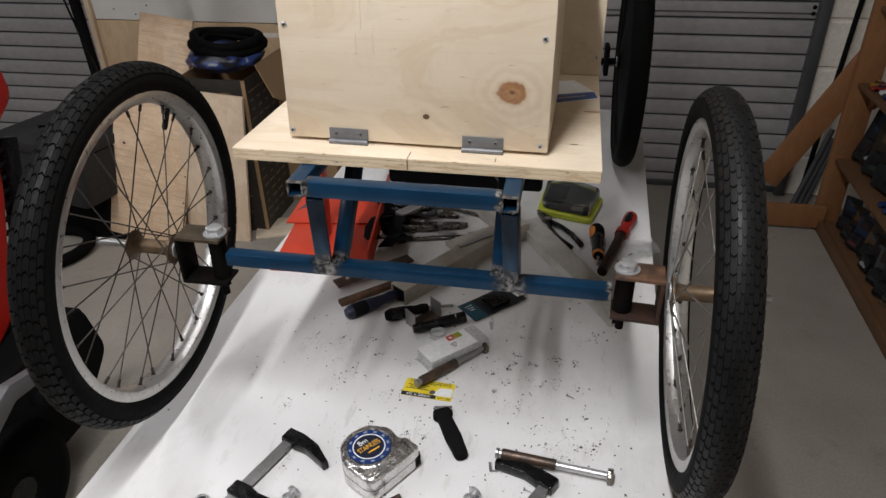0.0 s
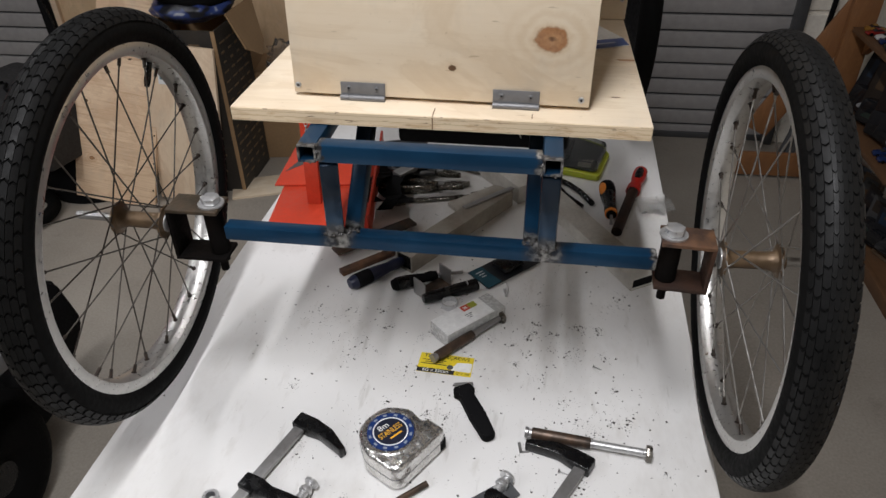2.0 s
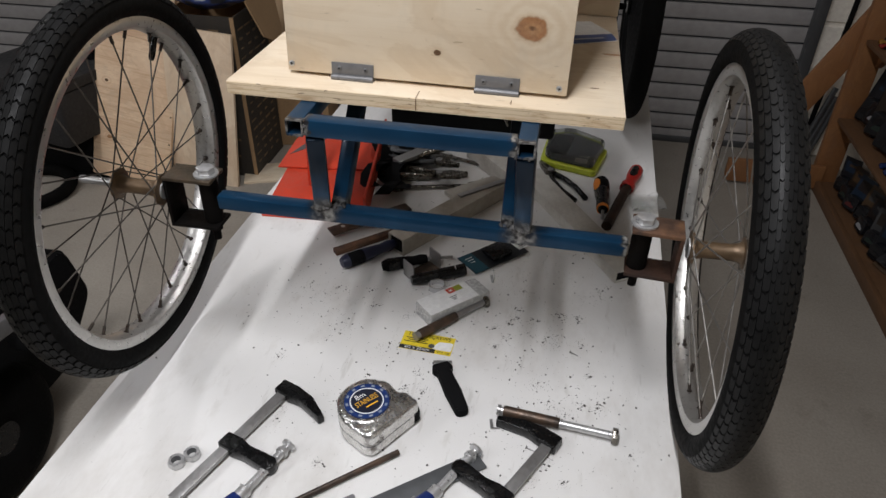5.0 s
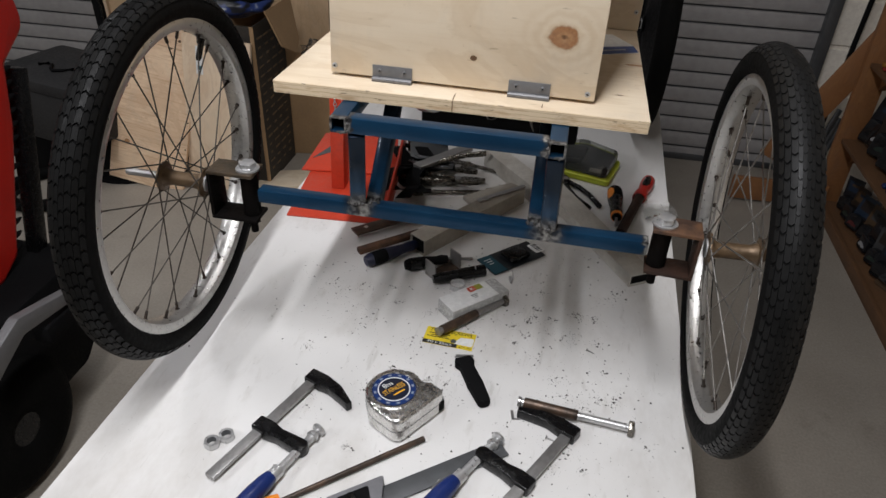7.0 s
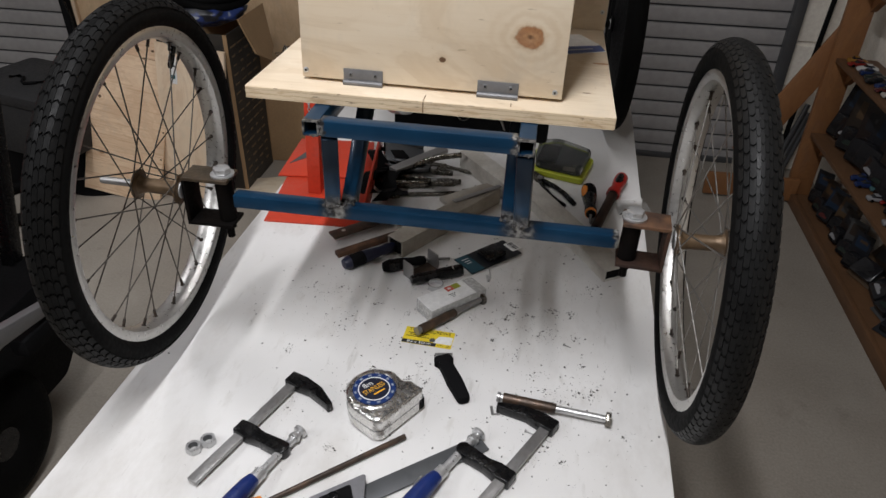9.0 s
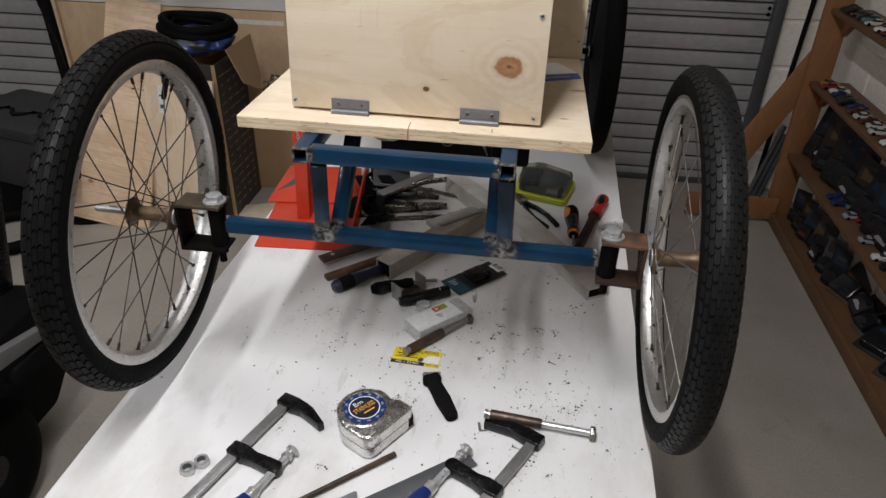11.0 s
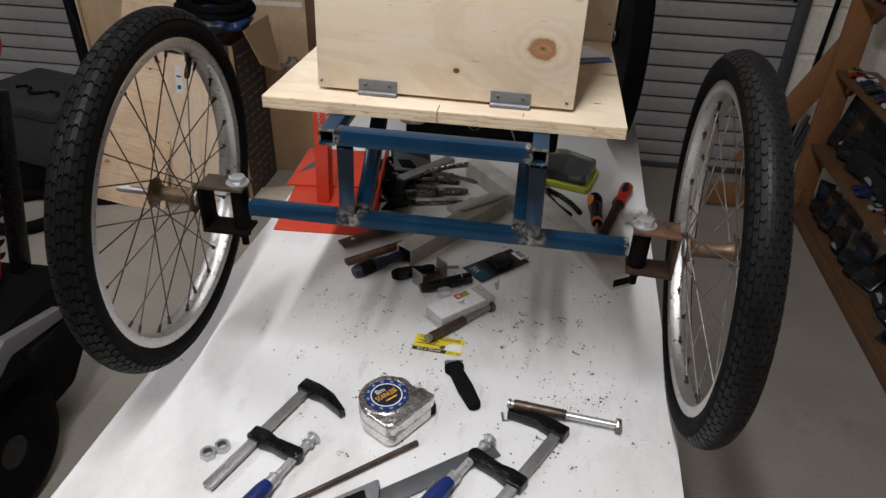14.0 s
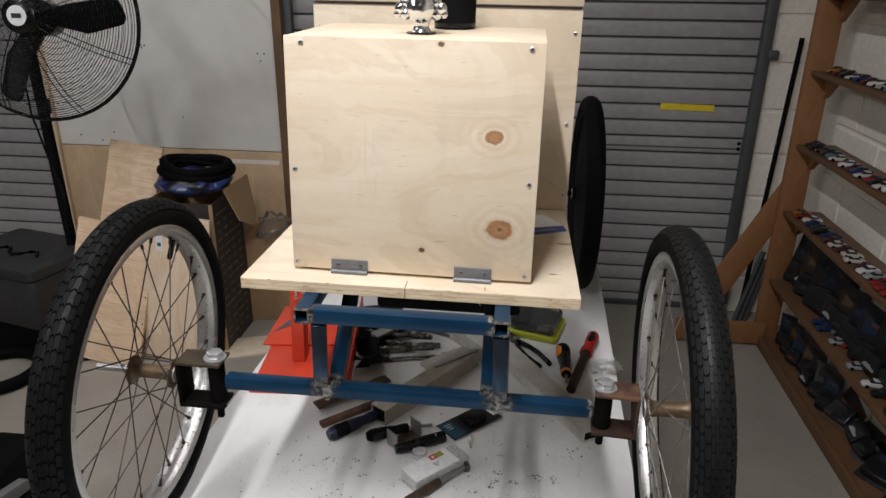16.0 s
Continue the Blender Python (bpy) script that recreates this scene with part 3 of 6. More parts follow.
for x, y, z, r in ((-0.133, -0.0165, -0.005, 0.006), (-0.124, -0.0175, -0.0055, 0.0065), (-0.115, -0.0165, -0.005, 0.0055), (-0.105, -0.0125, -0.004, 0.006), (-0.094, -0.0095, -0.004, 0.005), (0.112, -0.0095, -0.004, 0.0055), (0.121, -0.0105, -0.004, 0.005), (0.131, -0.0165, -0.006, 0.006), (0.140, -0.0175, -0.0055, 0.0065), (0.149, -0.0155, -0.005, 0.005), (-0.1195, -0.0555, 0.1358, 0.0045), (-0.119, -0.0565, 0.128, 0.005), (-0.1195, -0.0565, 0.118, 0.0045), (-0.128, -0.056, 0.1150, 0.004), (0.1245, -0.0555, 0.1358, 0.0045), (0.124, -0.0565, 0.126, 0.005), (0.1245, -0.0565, 0.116, 0.0055), (0.139, -0.056, 0.1150, 0.0045)):
    weld(x, y, z, r)


def hexagon(r, h, m=Matrix(), bevel=0.001):
    """A bolt head or nut blank, r across the corners from the middle."""
    return bm_prism([(r * math.cos(math.tau * k / 6), r * math.sin(math.tau * k / 6)) for k in range(6)], 0, h, m, bevel)


def kingpin(s, x, mat, turn, reach, drop):
    """The C-shaped bracket at an end of the axle, with its bolt; s is +1 on the side of positive x."""
    wide, mid = reach + 0.0165, (reach - 0.0115) / 2
    # body in darker rust than the top flange: shade painted into the colour
    k = part("kingpin_bracket", join(
        bm_box(wide, 0.042, 0.005, T(s * mid, 0, drop), 0.001),
        bm_box(0.005, 0.042, 0.0135 - drop - 0.005, T(s * reach, 0, (0.0135 + drop) / 2), 0.001)), mat, cart, "rusty C-shaped steel bracket, shade put into its colour", T(x, 0, 0) @ pose(0, 0, 0, 0, 0, turn))
    part("top_flange", bm_box(wide, 0.042, 0.005, T(s * mid, 0, 0.0135), 0.001), RUST if s > 0 else OLIVE_RUST, k, "brown rusted flange, lighter than the shaded bracket below")
    part("sleeve", bm_lathe([(0.0, drop + 0.003), (0.0125, drop + 0.003), (0.0125, 0.010), (0.0, 0.010)], 24), SHADED_RUST, k)
    part("washer", bm_lathe([(0.0, 0.0162), (0.0165, 0.0162), (0.0165, 0.0185), (0.0, 0.0185)], 28), ZINC, k, "zinc washer")
    part("bolt_head", hexagon(0.0125, 0.0085, T(0, 0, 0.0187) @ pose(0, 0, 0, 0, 0, 12)), ZINC, k, "zinc hexagon bolt head")
    part("bolt_end", bm_lathe([(0, drop - 0.028), (0.0055, drop - 0.028), (0.0055, drop - 0.003), (0, drop - 0.003)], 14), SHADED_RUST, k)
    part("nut", hexagon(0.0105, 0.009, T(0, 0, drop - 0.012)), SHADED_RUST, k)
    return k


kingpin(-1, -0.286, SHADED_RUST, 0, 0.0515, -0.0575)
kingpin(1, 0.286, MID_RUST, -4, 0.0455, -0.0490)

# -- wheels: the axle is local x, outwards positive --
RIM_R, TYRE_R, TYRE_W = 0.2217, 0.2348, 0.0228
AXIS = pose(0, 0, 0, 0, 90, 0)


def tyre_mesh():
    prof = []
    for k in range(23):
        a = radians(-152 + 304 * k / 22)
        prof.append((TYRE_R + TYRE_W * math.cos(a) * (1.0 if math.cos(a) > 0 else 0.95), TYRE_W * math.sin(a)))
    return mesh_of("tyre", bm_lathe(prof, 96, AXIS, closed=True), SIDEWALL)


def tread_mesh(name, rows, lift, count, bulge, inset=0.94, shrink=0.88):
    """Rows of scalloped blocks either side of the crown; each block bows forward by a share of its pitch."""
    verts, faces = [], []
    rad = TYRE_W + 0.0002

    def at(th, ph, lift):
        r = TYRE_R + (rad + lift) * math.cos(ph)
        return ((rad + lift) * math.sin(ph), r * math.cos(th), r * math.sin(th))

    step = math.tau / count
    for p0, p1, first, gap in rows:
        pm = (p0 + p1) / 2
        for side in (-1, 1):
            for k in range(count):
                t0 = step * (k + first + (0.5 if side > 0 else 0.0))
                a, b = t0 + step * gap, t0 + step * (1 - gap)
                bow = step * bulge
                ring = [(a, p0), (a + bow, pm), (a, p1), (b, p1), (b + bow, pm), (b, p0)]
                mt, mp = (a + b) / 2 + bow / 3, pm
                base = len(verts)
                verts += [at(th, radians(ph * side), -0.0006) for th, ph in ring]
                verts += [at(mt + (th - mt) * shrink, radians((mp + (ph - mp) * inset) * side), lift) for th, ph in ring]
                faces += [(base + 6, base + 7, base + 10, base + 11), (base + 7, base + 8, base + 9, base + 10)]
                faces += [(base + q, base + (q + 1) % 6, base + 6 + (q + 1) % 6, base + 6 + q) for q in range(6)]
    bm = bmesh.new()
    vs = [bm.verts.new(v) for v in verts]
    for f in faces:
        bm.faces.new([vs[q] for q in f])
    bmesh.ops.recalc_face_normals(bm, faces=bm.faces[:])
    return mesh_of(name, bm, GLOSS_RUBBER if name == "tread" else RUBBER)


def rim_mesh():
    prof = [(RIM_R, -0.0165), (RIM_R, -0.0145), (RIM_R - 0.0065, -0.0135), (RIM_R - 0.0125, -0.0115), (RIM_R - 0.0148, -0.007), (RIM_R - 0.0155, 0.0),
            (RIM_R - 0.0148, 0.007), (RIM_R - 0.0125, 0.0115), (RIM_R - 0.0065, 0.0135), (RIM_R, 0.0145), (RIM_R, 0.0165)]
    back = [(RIM_R - 0.002, 0.0175), (RIM_R - 0.0095, 0.0172), (RIM_R - 0.0145, 0.0155), (RIM_R - 0.018, 0.008), (RIM_R - 0.0188, 0.0), (RIM_R - 0.018, -0.008), (RIM_R - 0.0145, -0.0155), (RIM_R - 0.0095, -0.0172), (RIM_R - 0.002, -0.0175)]
    return mesh_of("rim", bm_lathe(prof + back, 96, AXIS, closed=True), RIM)


for m in (GLOSS_RUBBER, RUBBER):
    geo = node(m, "ShaderNodeNewGeometry")
    v = coords(m)
    island = geo.outputs["Random Per Island"]
    rough_to(m, maths(m, "ADD", maths(m, "MULTIPLY", island, 0.10), maths(m, "MULTIPLY_ADD", noise_tex(m, v, 60.0, 4), 0.5, 0.2)))
TYRE, RIM_MESH = tyre_mesh(), rim_mesh()
TREAD = tread_mesh("tread", [(0.4, 14, 0.0, 0.05), (14.5, 30, 0.12, 0.05), (30.6, 46, 0.0, 0.06), (47.2, 64, 0.45, 0.09)], 0.0014, 88, 0.17, 0.96, 0.92)
WORN_TREAD = tread_mesh("worn_tread", [(0.0, 9, 0.0, 0.01), (9.1, 18, 0.5, 0.012), (18.5, 33, 0.05, 0.05), (34, 48, 0.5, 0.07), (49.5, 63, 0.2, 0.11)], 0.0009, 92, 0.14, 0.97, 0.95)
SPOKES = {}
NIPPLE = worn("rusty_nipple", (0.03, 0.022, 0.017), (0.09, 0.05, 0.03), 0.5, 0.4, scale=60)


def spoke_meshes(mat, dish):
    """One spoke for each flange and lean, from hub to rim, with its nipple."""
    if mat.name in SPOKES:
        return SPOKES[mat.name]
    out = {}
    for side in (-1, 1):
        for lean in (-1, 1):
            a = radians(62 * lean)
            hub_p = (side * 0.0308 - dish, 0.0195 * math.sin(a), 0.0195 * math.cos(a))
            end = (side * 0.003, 0, RIM_R - 0.0182)
            h, e = Vector(hub_p), Vector(end)
            out[side, lean] = mesh_of("spoke", bm_rod(h, e, 0.00105, 6), mat)
            d = (e - h).normalized()
            out[side, lean, "nipple"] = mesh_of("nipple", join(bm_rod(e - d * 0.012, e + d * 0.001, 0.0022, 8), bm_rod(e - d * 0.001, e + d * 0.0015, 0.0036, 8)), NIPPLE)
    SPOKES[mat.name] = out
    return out


def wheel(name, m, parent, label, spoke_mat, rim=None, hub_mat=HUB_RUST, tread=True, spin=0.0, hub_len=1.0, worn_down=False, dish=0.0):
    """dish: how far the hub sits from the rim's own plane, towards the cart."""
    inward = T(-dish, 0, 0)
    w = part(name, TYRE, SIDEWALL, parent, label, m @ pose(0, 0, 0, spin, 0, 0))
    if tread:
        part("tread", WORN_TREAD if worn_down else TREAD, RUBBER if worn_down else GLOSS_RUBBER, w, "smooth worn tread" if worn_down else "black block tread")
    part("rim", rim or RIM_MESH, RIM, w, "black rim" if rim else "brushed alloy rim")
    hub = [(0, -0.0325), (0.011, -0.0325), (0.0135, -0.0315), (0.0215, -0.0312), (0.0218, -0.0300), (0.0215, -0.0285), (0.0145, -0.0265), (0.0118, -0.022), (0.0106, -0.015), (0.0106, 0.017), (0.0118, 0.024), (0.0145, 0.0285), (0.0215, 0.0305), (0.0218, 0.0318), (0.0215, 0.033), (0.013, 0.0335), (0.010, 0.036), (0.009, 0.039), (0, 0.039)]
    part("hub", bm_lathe(hub, 32, AXIS), hub_mat, w, "rusty hub shell", inward)
    part("axle_bolt", bm_lathe([(0, -0.0345), (0.0055, -0.0345), (0.0055, 0.086 * hub_len), (0.0045, 0.0885 * hub_len), (0, 0.0885 * hub_len)], 16, AXIS), STEEL if hub_len > 0.9 else BLACK, w, "threaded axle end", inward)
    part("cone_washer", bm_lathe([(0, -0.0345), (0.0125, -0.0345), (0.0125, -0.0325), (0, -0.0325)], 24, AXIS), ZINC, w, m=inward)
    meshes = spoke_meshes(spoke_mat, dish) if spoke_mat else {}
    for k in range(28 if spoke_mat else 0):
        side, lean = (-1 if k % 2 else 1), (-1 if k % 4 < 2 else 1)
        part("spoke", meshes[side, lean], spoke_mat, w, m=pose(0, 0, 0, (k + 0.5) * 360 / 28, 0, 0))
        part("nipple", meshes[side, lean, "nipple"], NIPPLE, w, m=pose(0, 0, 0, (k + 0.5) * 360 / 28, 0, 0))
    valve = bm_lathe([(0, 0), (0.0042, 0), (0.0042, 0.027), (0.003, 0.032), (0, 0.032)], 12, T(0.002, 0, RIM_R - 0.018) @ pose(0, 0, 0, 180, 0, 0))
    part("valve", valve, BLACK, w, "black rubber valve with cap")
    return w


INV = CART.inverted()
wheel("front_wheel", INV @ pose(-0.385, 0.9922, 1.0456, 0, 0, 179.4) @ pose(0, 0, 0, 0, -2.5, 0), cart, "small spoked wheel with black block-tread tyre and dark spokes", DULL_SPOKE, spin=36, dish=0.009)
wheel("front_wheel", INV @ pose(0.3784, 0.972, 1.038, 0, 0, -3.6) @ pose(0, 0, 0, 0, -1.9, 0), cart, "small spoked wheel with black block-tread tyre and steel spokes", SPOKE, spin=20, worn_down=True, dish=0.003)

# -- deck, box and backrest --
deck = part("deck", bm_box(0.474, 0.62, 0.0165, T(0.003, 0.306, 0.1445), 0.001), PLY_DECK, cart, "pale pine plywood deck board")
part("front_edge", bm_box(0.472, 0.0016, 0.015, T(0.003, -0.0045, 0.1445)), PLY_EDGE, deck, "layered plywood edge with voids")

for x, y, l in ((0.0005, 0.006, 0.022), (0.11, 0.008, 0.012)):
    part("pencil_mark", bm_box(0.0012, l, 0.0003, T(x, y, 0.1529)), OLD_TIMBER, deck)
part("pencil_mark", bm_box(0.0012, 0.0004, 0.014, T(0.0005, -0.0055, 0.1445)), OLD_TIMBER, deck)

box = part("storage_box", bm_box(0.341, 0.016, 0.3203, T(0, 0.008, 0.16335), 0.0012), PLY_FRONT, cart, "plywood box front with two brown knots", pose(0.0018, 0.0322, 0.1540, -2.2, 0, -1.0))
part("top_board", bm_box(0.341, 0.232, 0.016, T(0, 0, 0.3234) @ pose(0, 0, 0, 3.2, 0, 0) @ T(0, 0.1328, -0.0085), 0.0012), PLY, box)
for s in (-1, 1):
    part("side_board", bm_prism([(0.0165, 0.0), (0.248, 0.013), (0.248, 0.3200), (0.0165, 0.3075)], s * 0.1623 - 0.008, s * 0.1623 + 0.008, Matrix(((0, 0, 1, 0), (1, 0, 0, 0), (0, 1, 0, 0), (0, 0, 0, 1)))), PLY, box)


def screw(parent, x, z, y=-0.0006, r=0.0036, name="screw", mat=None):
    bm = bm_lathe([(0, 0.0012), (r * 0.35, 0.0012), (r * 0.4, 0.0004), (r * 0.55, 0.0012), (r, 0.0006), (r, -0.001), (0, -0.001)], 14, T(x, y, z) @ pose(0, 0, 0, 90, 0, 0))
    ob = part(name, bm, mat or ZINC, parent)
    part("recess", join(*[bm_box(r * 0.9, 0.0003, r * 0.22, T(x, y - 0.0013, z) @ pose(0, 0, 0, 0, a, 0)) for a in (20, 110)]), BLACK_MATT, ob)
    return ob


for x, z in ((-0.147, 0.3155), (-0.162, 0.148), (-0.165, 0.0125), (0.152, 0.315), (0.159, 0.142), (0.161, 0.0115)):
    screw(box, x, z)


PENCIL = material("pencil", (0.63, 0.525, 0.41), 0.7)


def hinge(x):
    h = part("hinge", bm_box(0.0525, 0.0016, 0.0175, T(x, -0.0012, 0.0105), 0.0004), GREY_PLATE, box, "grey steel butt hinge")
    part("pin", bm_rod((x - 0.026, -0.0035, 0.0015), (x + 0.026, -0.0035, 0.0015), 0.0030, 12), GREY_PLATE, h)
    for a, b in ((-0.0262, -0.0165), (-0.0155, 0.0045), (0.0055, 0.0262)):
        part("knuckle", bm_rod((x + a, -0.0035, 0.0015), (x + b, -0.0035, 0.0015), 0.0036, 12), GREY_PLATE, h)
    for dx in (-0.0165, 0.0165):
        screw(h, x + dx, 0.0125, -0.0022, 0.0030, "hinge_screw", GREY_PLATE)
    return h


hinge(-0.0875)
hinge(0.0890)
for x, z, h, a in ((-0.063, 0.180, 0.07, 1), (-0.052, 0.19, 0.03, 0), (-0.071, 0.128, 0.022, 2), (-0.049, 0.127, 0.026, -2), (-0.026, 0.124, 0.010, 30)):
    part("pencil_mark", bm_box(0.0005, 0.0004, h, T(x, -0.0003, z) @ pose(0, 0, 0, 0, a, 0)), PENCIL, box)

backrest = part("backrest", bm_box(0.466, 0.016, 0.352, T(0.027, 0.008, 0.176), 0.0012), PLY, cart, "tall plywood backrest panel", T(-0.019, 0.385, 0.1535))
part("upper_board", bm_box(0.466, 0.016, 0.45, T(0.027, 0.003, 0.584), 0.0012), PLY, backrest)
# dark strip added to draw the shadow line under the upper board
part("shadow_strip", bm_box(0.462, 0.012, 0.0035, T(0.027, 0.009, 0.3558)), OLD_TIMBER, backrest, "dark strip drawn as the shadow line between the boards")
for x, z in ((0.252, 0.03), (0.248, 0.16), (0.25, 0.315), (-0.195, 0.315), (-0.195, 0.16)):
    screw(backrest, x, z)

# -- rear wheel --
BLACK_RIM = RIM_MESH.copy()
BLACK_RIM.materials[0] = BLACK_MATT
rear = wheel("rear_wheel", INV @ pose(0.379, 2.03, 1.0305, 0, 0, -1.5) @ Matrix.Scale(1.0485, 4), cart, "black rear wheel with moulded disc and smooth tyre", None, hub_mat=BLACK_MATT, tread=False, hub_len=0.5, rim=BLACK_RIM)
part("disc", bm_lathe([(0.018, -0.026), (0.06, -0.022), (0.14, -0.012), (0.196, -0.008), (0.203, -0.012), (0.203, 0.012), (0.196, 0.008), (0.14, 0.012), (0.06, 0.022), (0.018, 0.026)], 64, AXIS, closed=True), BLACK_MATT, rear, "black moulded disc")
part("rear_axle", bm_rod((0.0, 0, 0), (0.345, 0, 0), 0.008, 14), BLACK_MATT, cart, "black steel rear axle", INV @ T(0.0, 2.03, 1.0305))
part("axle_plate", bm_box(0.012, 0.05, 0.075, Matrix(), 0.003), BLACK_MATT, cart, "black axle mounting plate", INV @ T(0.318, 2.03, 1.035))

# -- paper, ornament and cup on the cart --
paper = thing("paper_leaflet", "white leaflet with blue printed band lying on the deck", "paper", CART @ T(-0.011, 0.006, 0.1531))
part("sheet", bm_prism([(0.172, 0.222), (0.181, 0.226), (0.249, 0.259), (0.241, 0.294), (0.211, 0.345), (0.172, 0.335)], 0, 0.0006), WHITE_CARD, paper)
part("band", bm_prism([(0.172, 0.223), (0.181, 0.227), (0.248, 0.260), (0.242, 0.289), (0.172, 0.262)], 0.0007, 0.0010), material("blue_print", (0.06, 0.105, 0.29), 0.5), paper, "blue printed band")
part("text_bar", bm_box(0.045, 0.0045, 0.0003, T(0.209, 0.2575, 0.0012) @ pose(0, 0, 0, 0, 0, 24)), material("pale_print", (0.35, 0.4, 0.5), 0.5), paper)


def ornament():
    o = thing("chrome_ornament", "shiny chrome ornament standing on the plywood box", "ornament", T(0.012, 1.125, 1.5248) @ pose(0, 0, 0, 0, 0, 0))
    part("foot", bm_lathe([(0, 0), (0.0205, 0), (0.0205, 0.002), (0.0145, 0.003), (0, 0.003)], 32), BLACK, o, "black rubber foot")
    body = [(0, 0.003), (0.0135, 0.003), (0.0115, 0.006), (0.0105, 0.011), (0.0125, 0.016), (0.0175, 0.021), (0.0225, 0.029), (0.0225, 0.038), (0.019, 0.047), (0.0165, 0.058), (0.019, 0.070), (0.0185, 0.085), (0.012, 0.095), (0, 0.097)]
    part("stem", bm_lathe(body, 36), CHROME, o)
    for s in (-1, 1):
        for dx, dz, r in ((0.0205, 0.026, 0.0085), (0.0275, 0.033, 0.0085), (0.021, 0.041, 0.0075), (0.031, 0.026, 0.006)):
            b = bmesh.new()
            bmesh.ops.create_uvsphere(b, u_segments=16, v_segments=10, radius=r)
            b.transform(T(s * dx, -0.004, dz))
            part("lobe", b, CHROME, o)


ornament()
cup = thing("black_cup", "matt black insulated cup standing on the plywood box", "cup", T(0.052, 1.235, 1.5238))
part("body", bm_lathe([(0, 0), (0.029, 0), (0.031, 0.002), (0.033, 0.09), (0.034, 0.11), (0.031, 0.111), (0.029, 0.02), (0, 0.018)], 40), BLACK_MATT, cup)
part("base_ring", bm_lathe([(0.0295, 0.004), (0.0315, 0.004), (0.0318, 0.010), (0.0297, 0.010)], 40, closed=True), BLACK, cup)

# ---- red stand under the frame ----
stand = thing("red_stand", "red painted folded steel stand with flat base plates and chain", "stand", T(0, 0, TABLE_Z))
part("base_plate", bm_prism([(-0.388, 1.367), (-0.172, 1.372), (-0.205, 1.60), (-0.402, 1.585)], 0.0, 0.004, bevel=0.001), RED, stand)
part("back_plate", bm_prism([(-0.420, 1.561), (-0.20, 1.58), (-0.235, 1.775), (-0.424, 1.766)], 0.0045, 0.0085, bevel=0.001), RED, stand)
part("label_plate", bm_prism([(-0.413, 1.62), (-0.378, 1.725), (-0.345, 1.725), (-0.368, 1.672)], 0.0087, 0.0093), DARK_STEEL, stand)
part("side_flange", bm_prism([(-0.177, 1.38), (-0.172, 1.38), (-0.208, 1.75), (-0.213, 1.75)], 0.004, 0.055, bevel=0.001), RED, stand)


def chain(a, b, n, parent):
    a, b = Vector(a), Vector(b)
    for k in range(n):
        c = a.lerp(b, (k + 0.5) / n)
        ring = [(0.003 * math.cos(t), 0, 0.0055 * math.sin(t)) for t in (math.tau * j / 12 for j in range(12))]
        part("link", bm_sweep(ring, 0.0009, 5, closed=True), ZINC, parent, m=Matrix.Translation(c) @ pose(0, 0, 0, 0, 0, 90 * (k % 2)))


part("post", join(bm_box(0.029, 0.004, 0.225, T(-0.306, 1.496, 0.117), 0.001), bm_box(0.004, 0.034, 0.225, T(-0.2935, 1.515, 0.117), 0.001), bm_box(0.004, 0.034, 0.225, T(-0.3185, 1.515, 0.117), 0.001)), RED, stand, "red folded steel post", pose(-0.008, 0, 0, 0, 2.2, 0) @ T(0, 0, -0.012))
chain((-0.304, 1.478, 0.232), (-0.303, 1.478, 0.175), 7, stand)
chain((-0.286, 1.478, 0.225), (-0.287, 1.478, 0.190), 5, stand)


# ---- tools on the table ----
UP = 0.0005


def flat(name, label, category, x, y, turn, z=0.0, group=""):
    return thing(name, label, category, T(x, y, TABLE_Z + z + UP) @ pose(0, 0, 0, 0, 0, turn), group)


def word(text, size, mat, parent, m, align="CENTER"):
    cu = bpy.data.curves.new("lettering", "FONT")
    cu.body, cu.size, cu.align_x, cu.align_y, cu.extrude = text, size, align, "CENTER", 0.0001
    cu.materials.append(mat)
    ob = new("lettering", cu)
    ob.parent = parent
    ob.matrix_local = m
    return ob


# steel tape measure: a rounded case with one flat foot
def rounded(corners, seg=8):
    """An outline from (x, y, radius) corners, in order."""
    out = []
    n = len(corners)
    for k, (x, y, r) in enumerate(corners):
        p, a, b = Vector((x, y)), Vector(corners[k - 1][:2]), Vector(corners[(k + 1) % n][:2])
        da, db = (a - p).normalized(), (b - p).normalized()
        half = da.angle(db) / 2
        t = r / math.tan(half)
        c = p + (da + db).normalized() * (r / math.sin(half))
        s, e = p + da * t - c, p + db * t - c
        a0, a1 = math.atan2(s.y, s.x), math.atan2(e.y, e.x)
        d = (a1 - a0 + math.pi) % math.tau - math.pi
        out += [(c.x + r * math.cos(a0 + d * j / seg), c.y + r * math.sin(a0 + d * j / seg)) for j in range(seg + 1)]
    return out


tape = flat("tape_measure", "chrome steel tape measure with round blue and yellow badge", "tape measure", -0.043, 0.875, 55)
tape.scale = (1.09, 1.09, 1.08)
case = rounded([(-0.041, -0.041, 0.014), (0.045, -0.041, 0.006), (0.045, -0.017, 0.005), (0.038, -0.008, 0.006), (0.042, 0.014, 0.020), (0.024, 0.043, 0.024), (-0.022, 0.044, 0.024), (-0.043, 0.010, 0.028)])
bm = bm_prism(case, 0, 0.040)
edges = [e for e in bm.edges if abs(e.verts[0].co.z - e.verts[1].co.z) < 1e-5]
bmesh.ops.bevel(bm, geom=edges, offset=0.0062, segments=5, affect="EDGES", profile=0.5)
CASE_CHROME = worn("scuffed_chrome", (0.72, 0.71, 0.69), (0.36, 0.345, 0.32), 0.25, 0.95, scale=60, fine=120, amount=0.6, bump_d=0.0, grit=0.2)
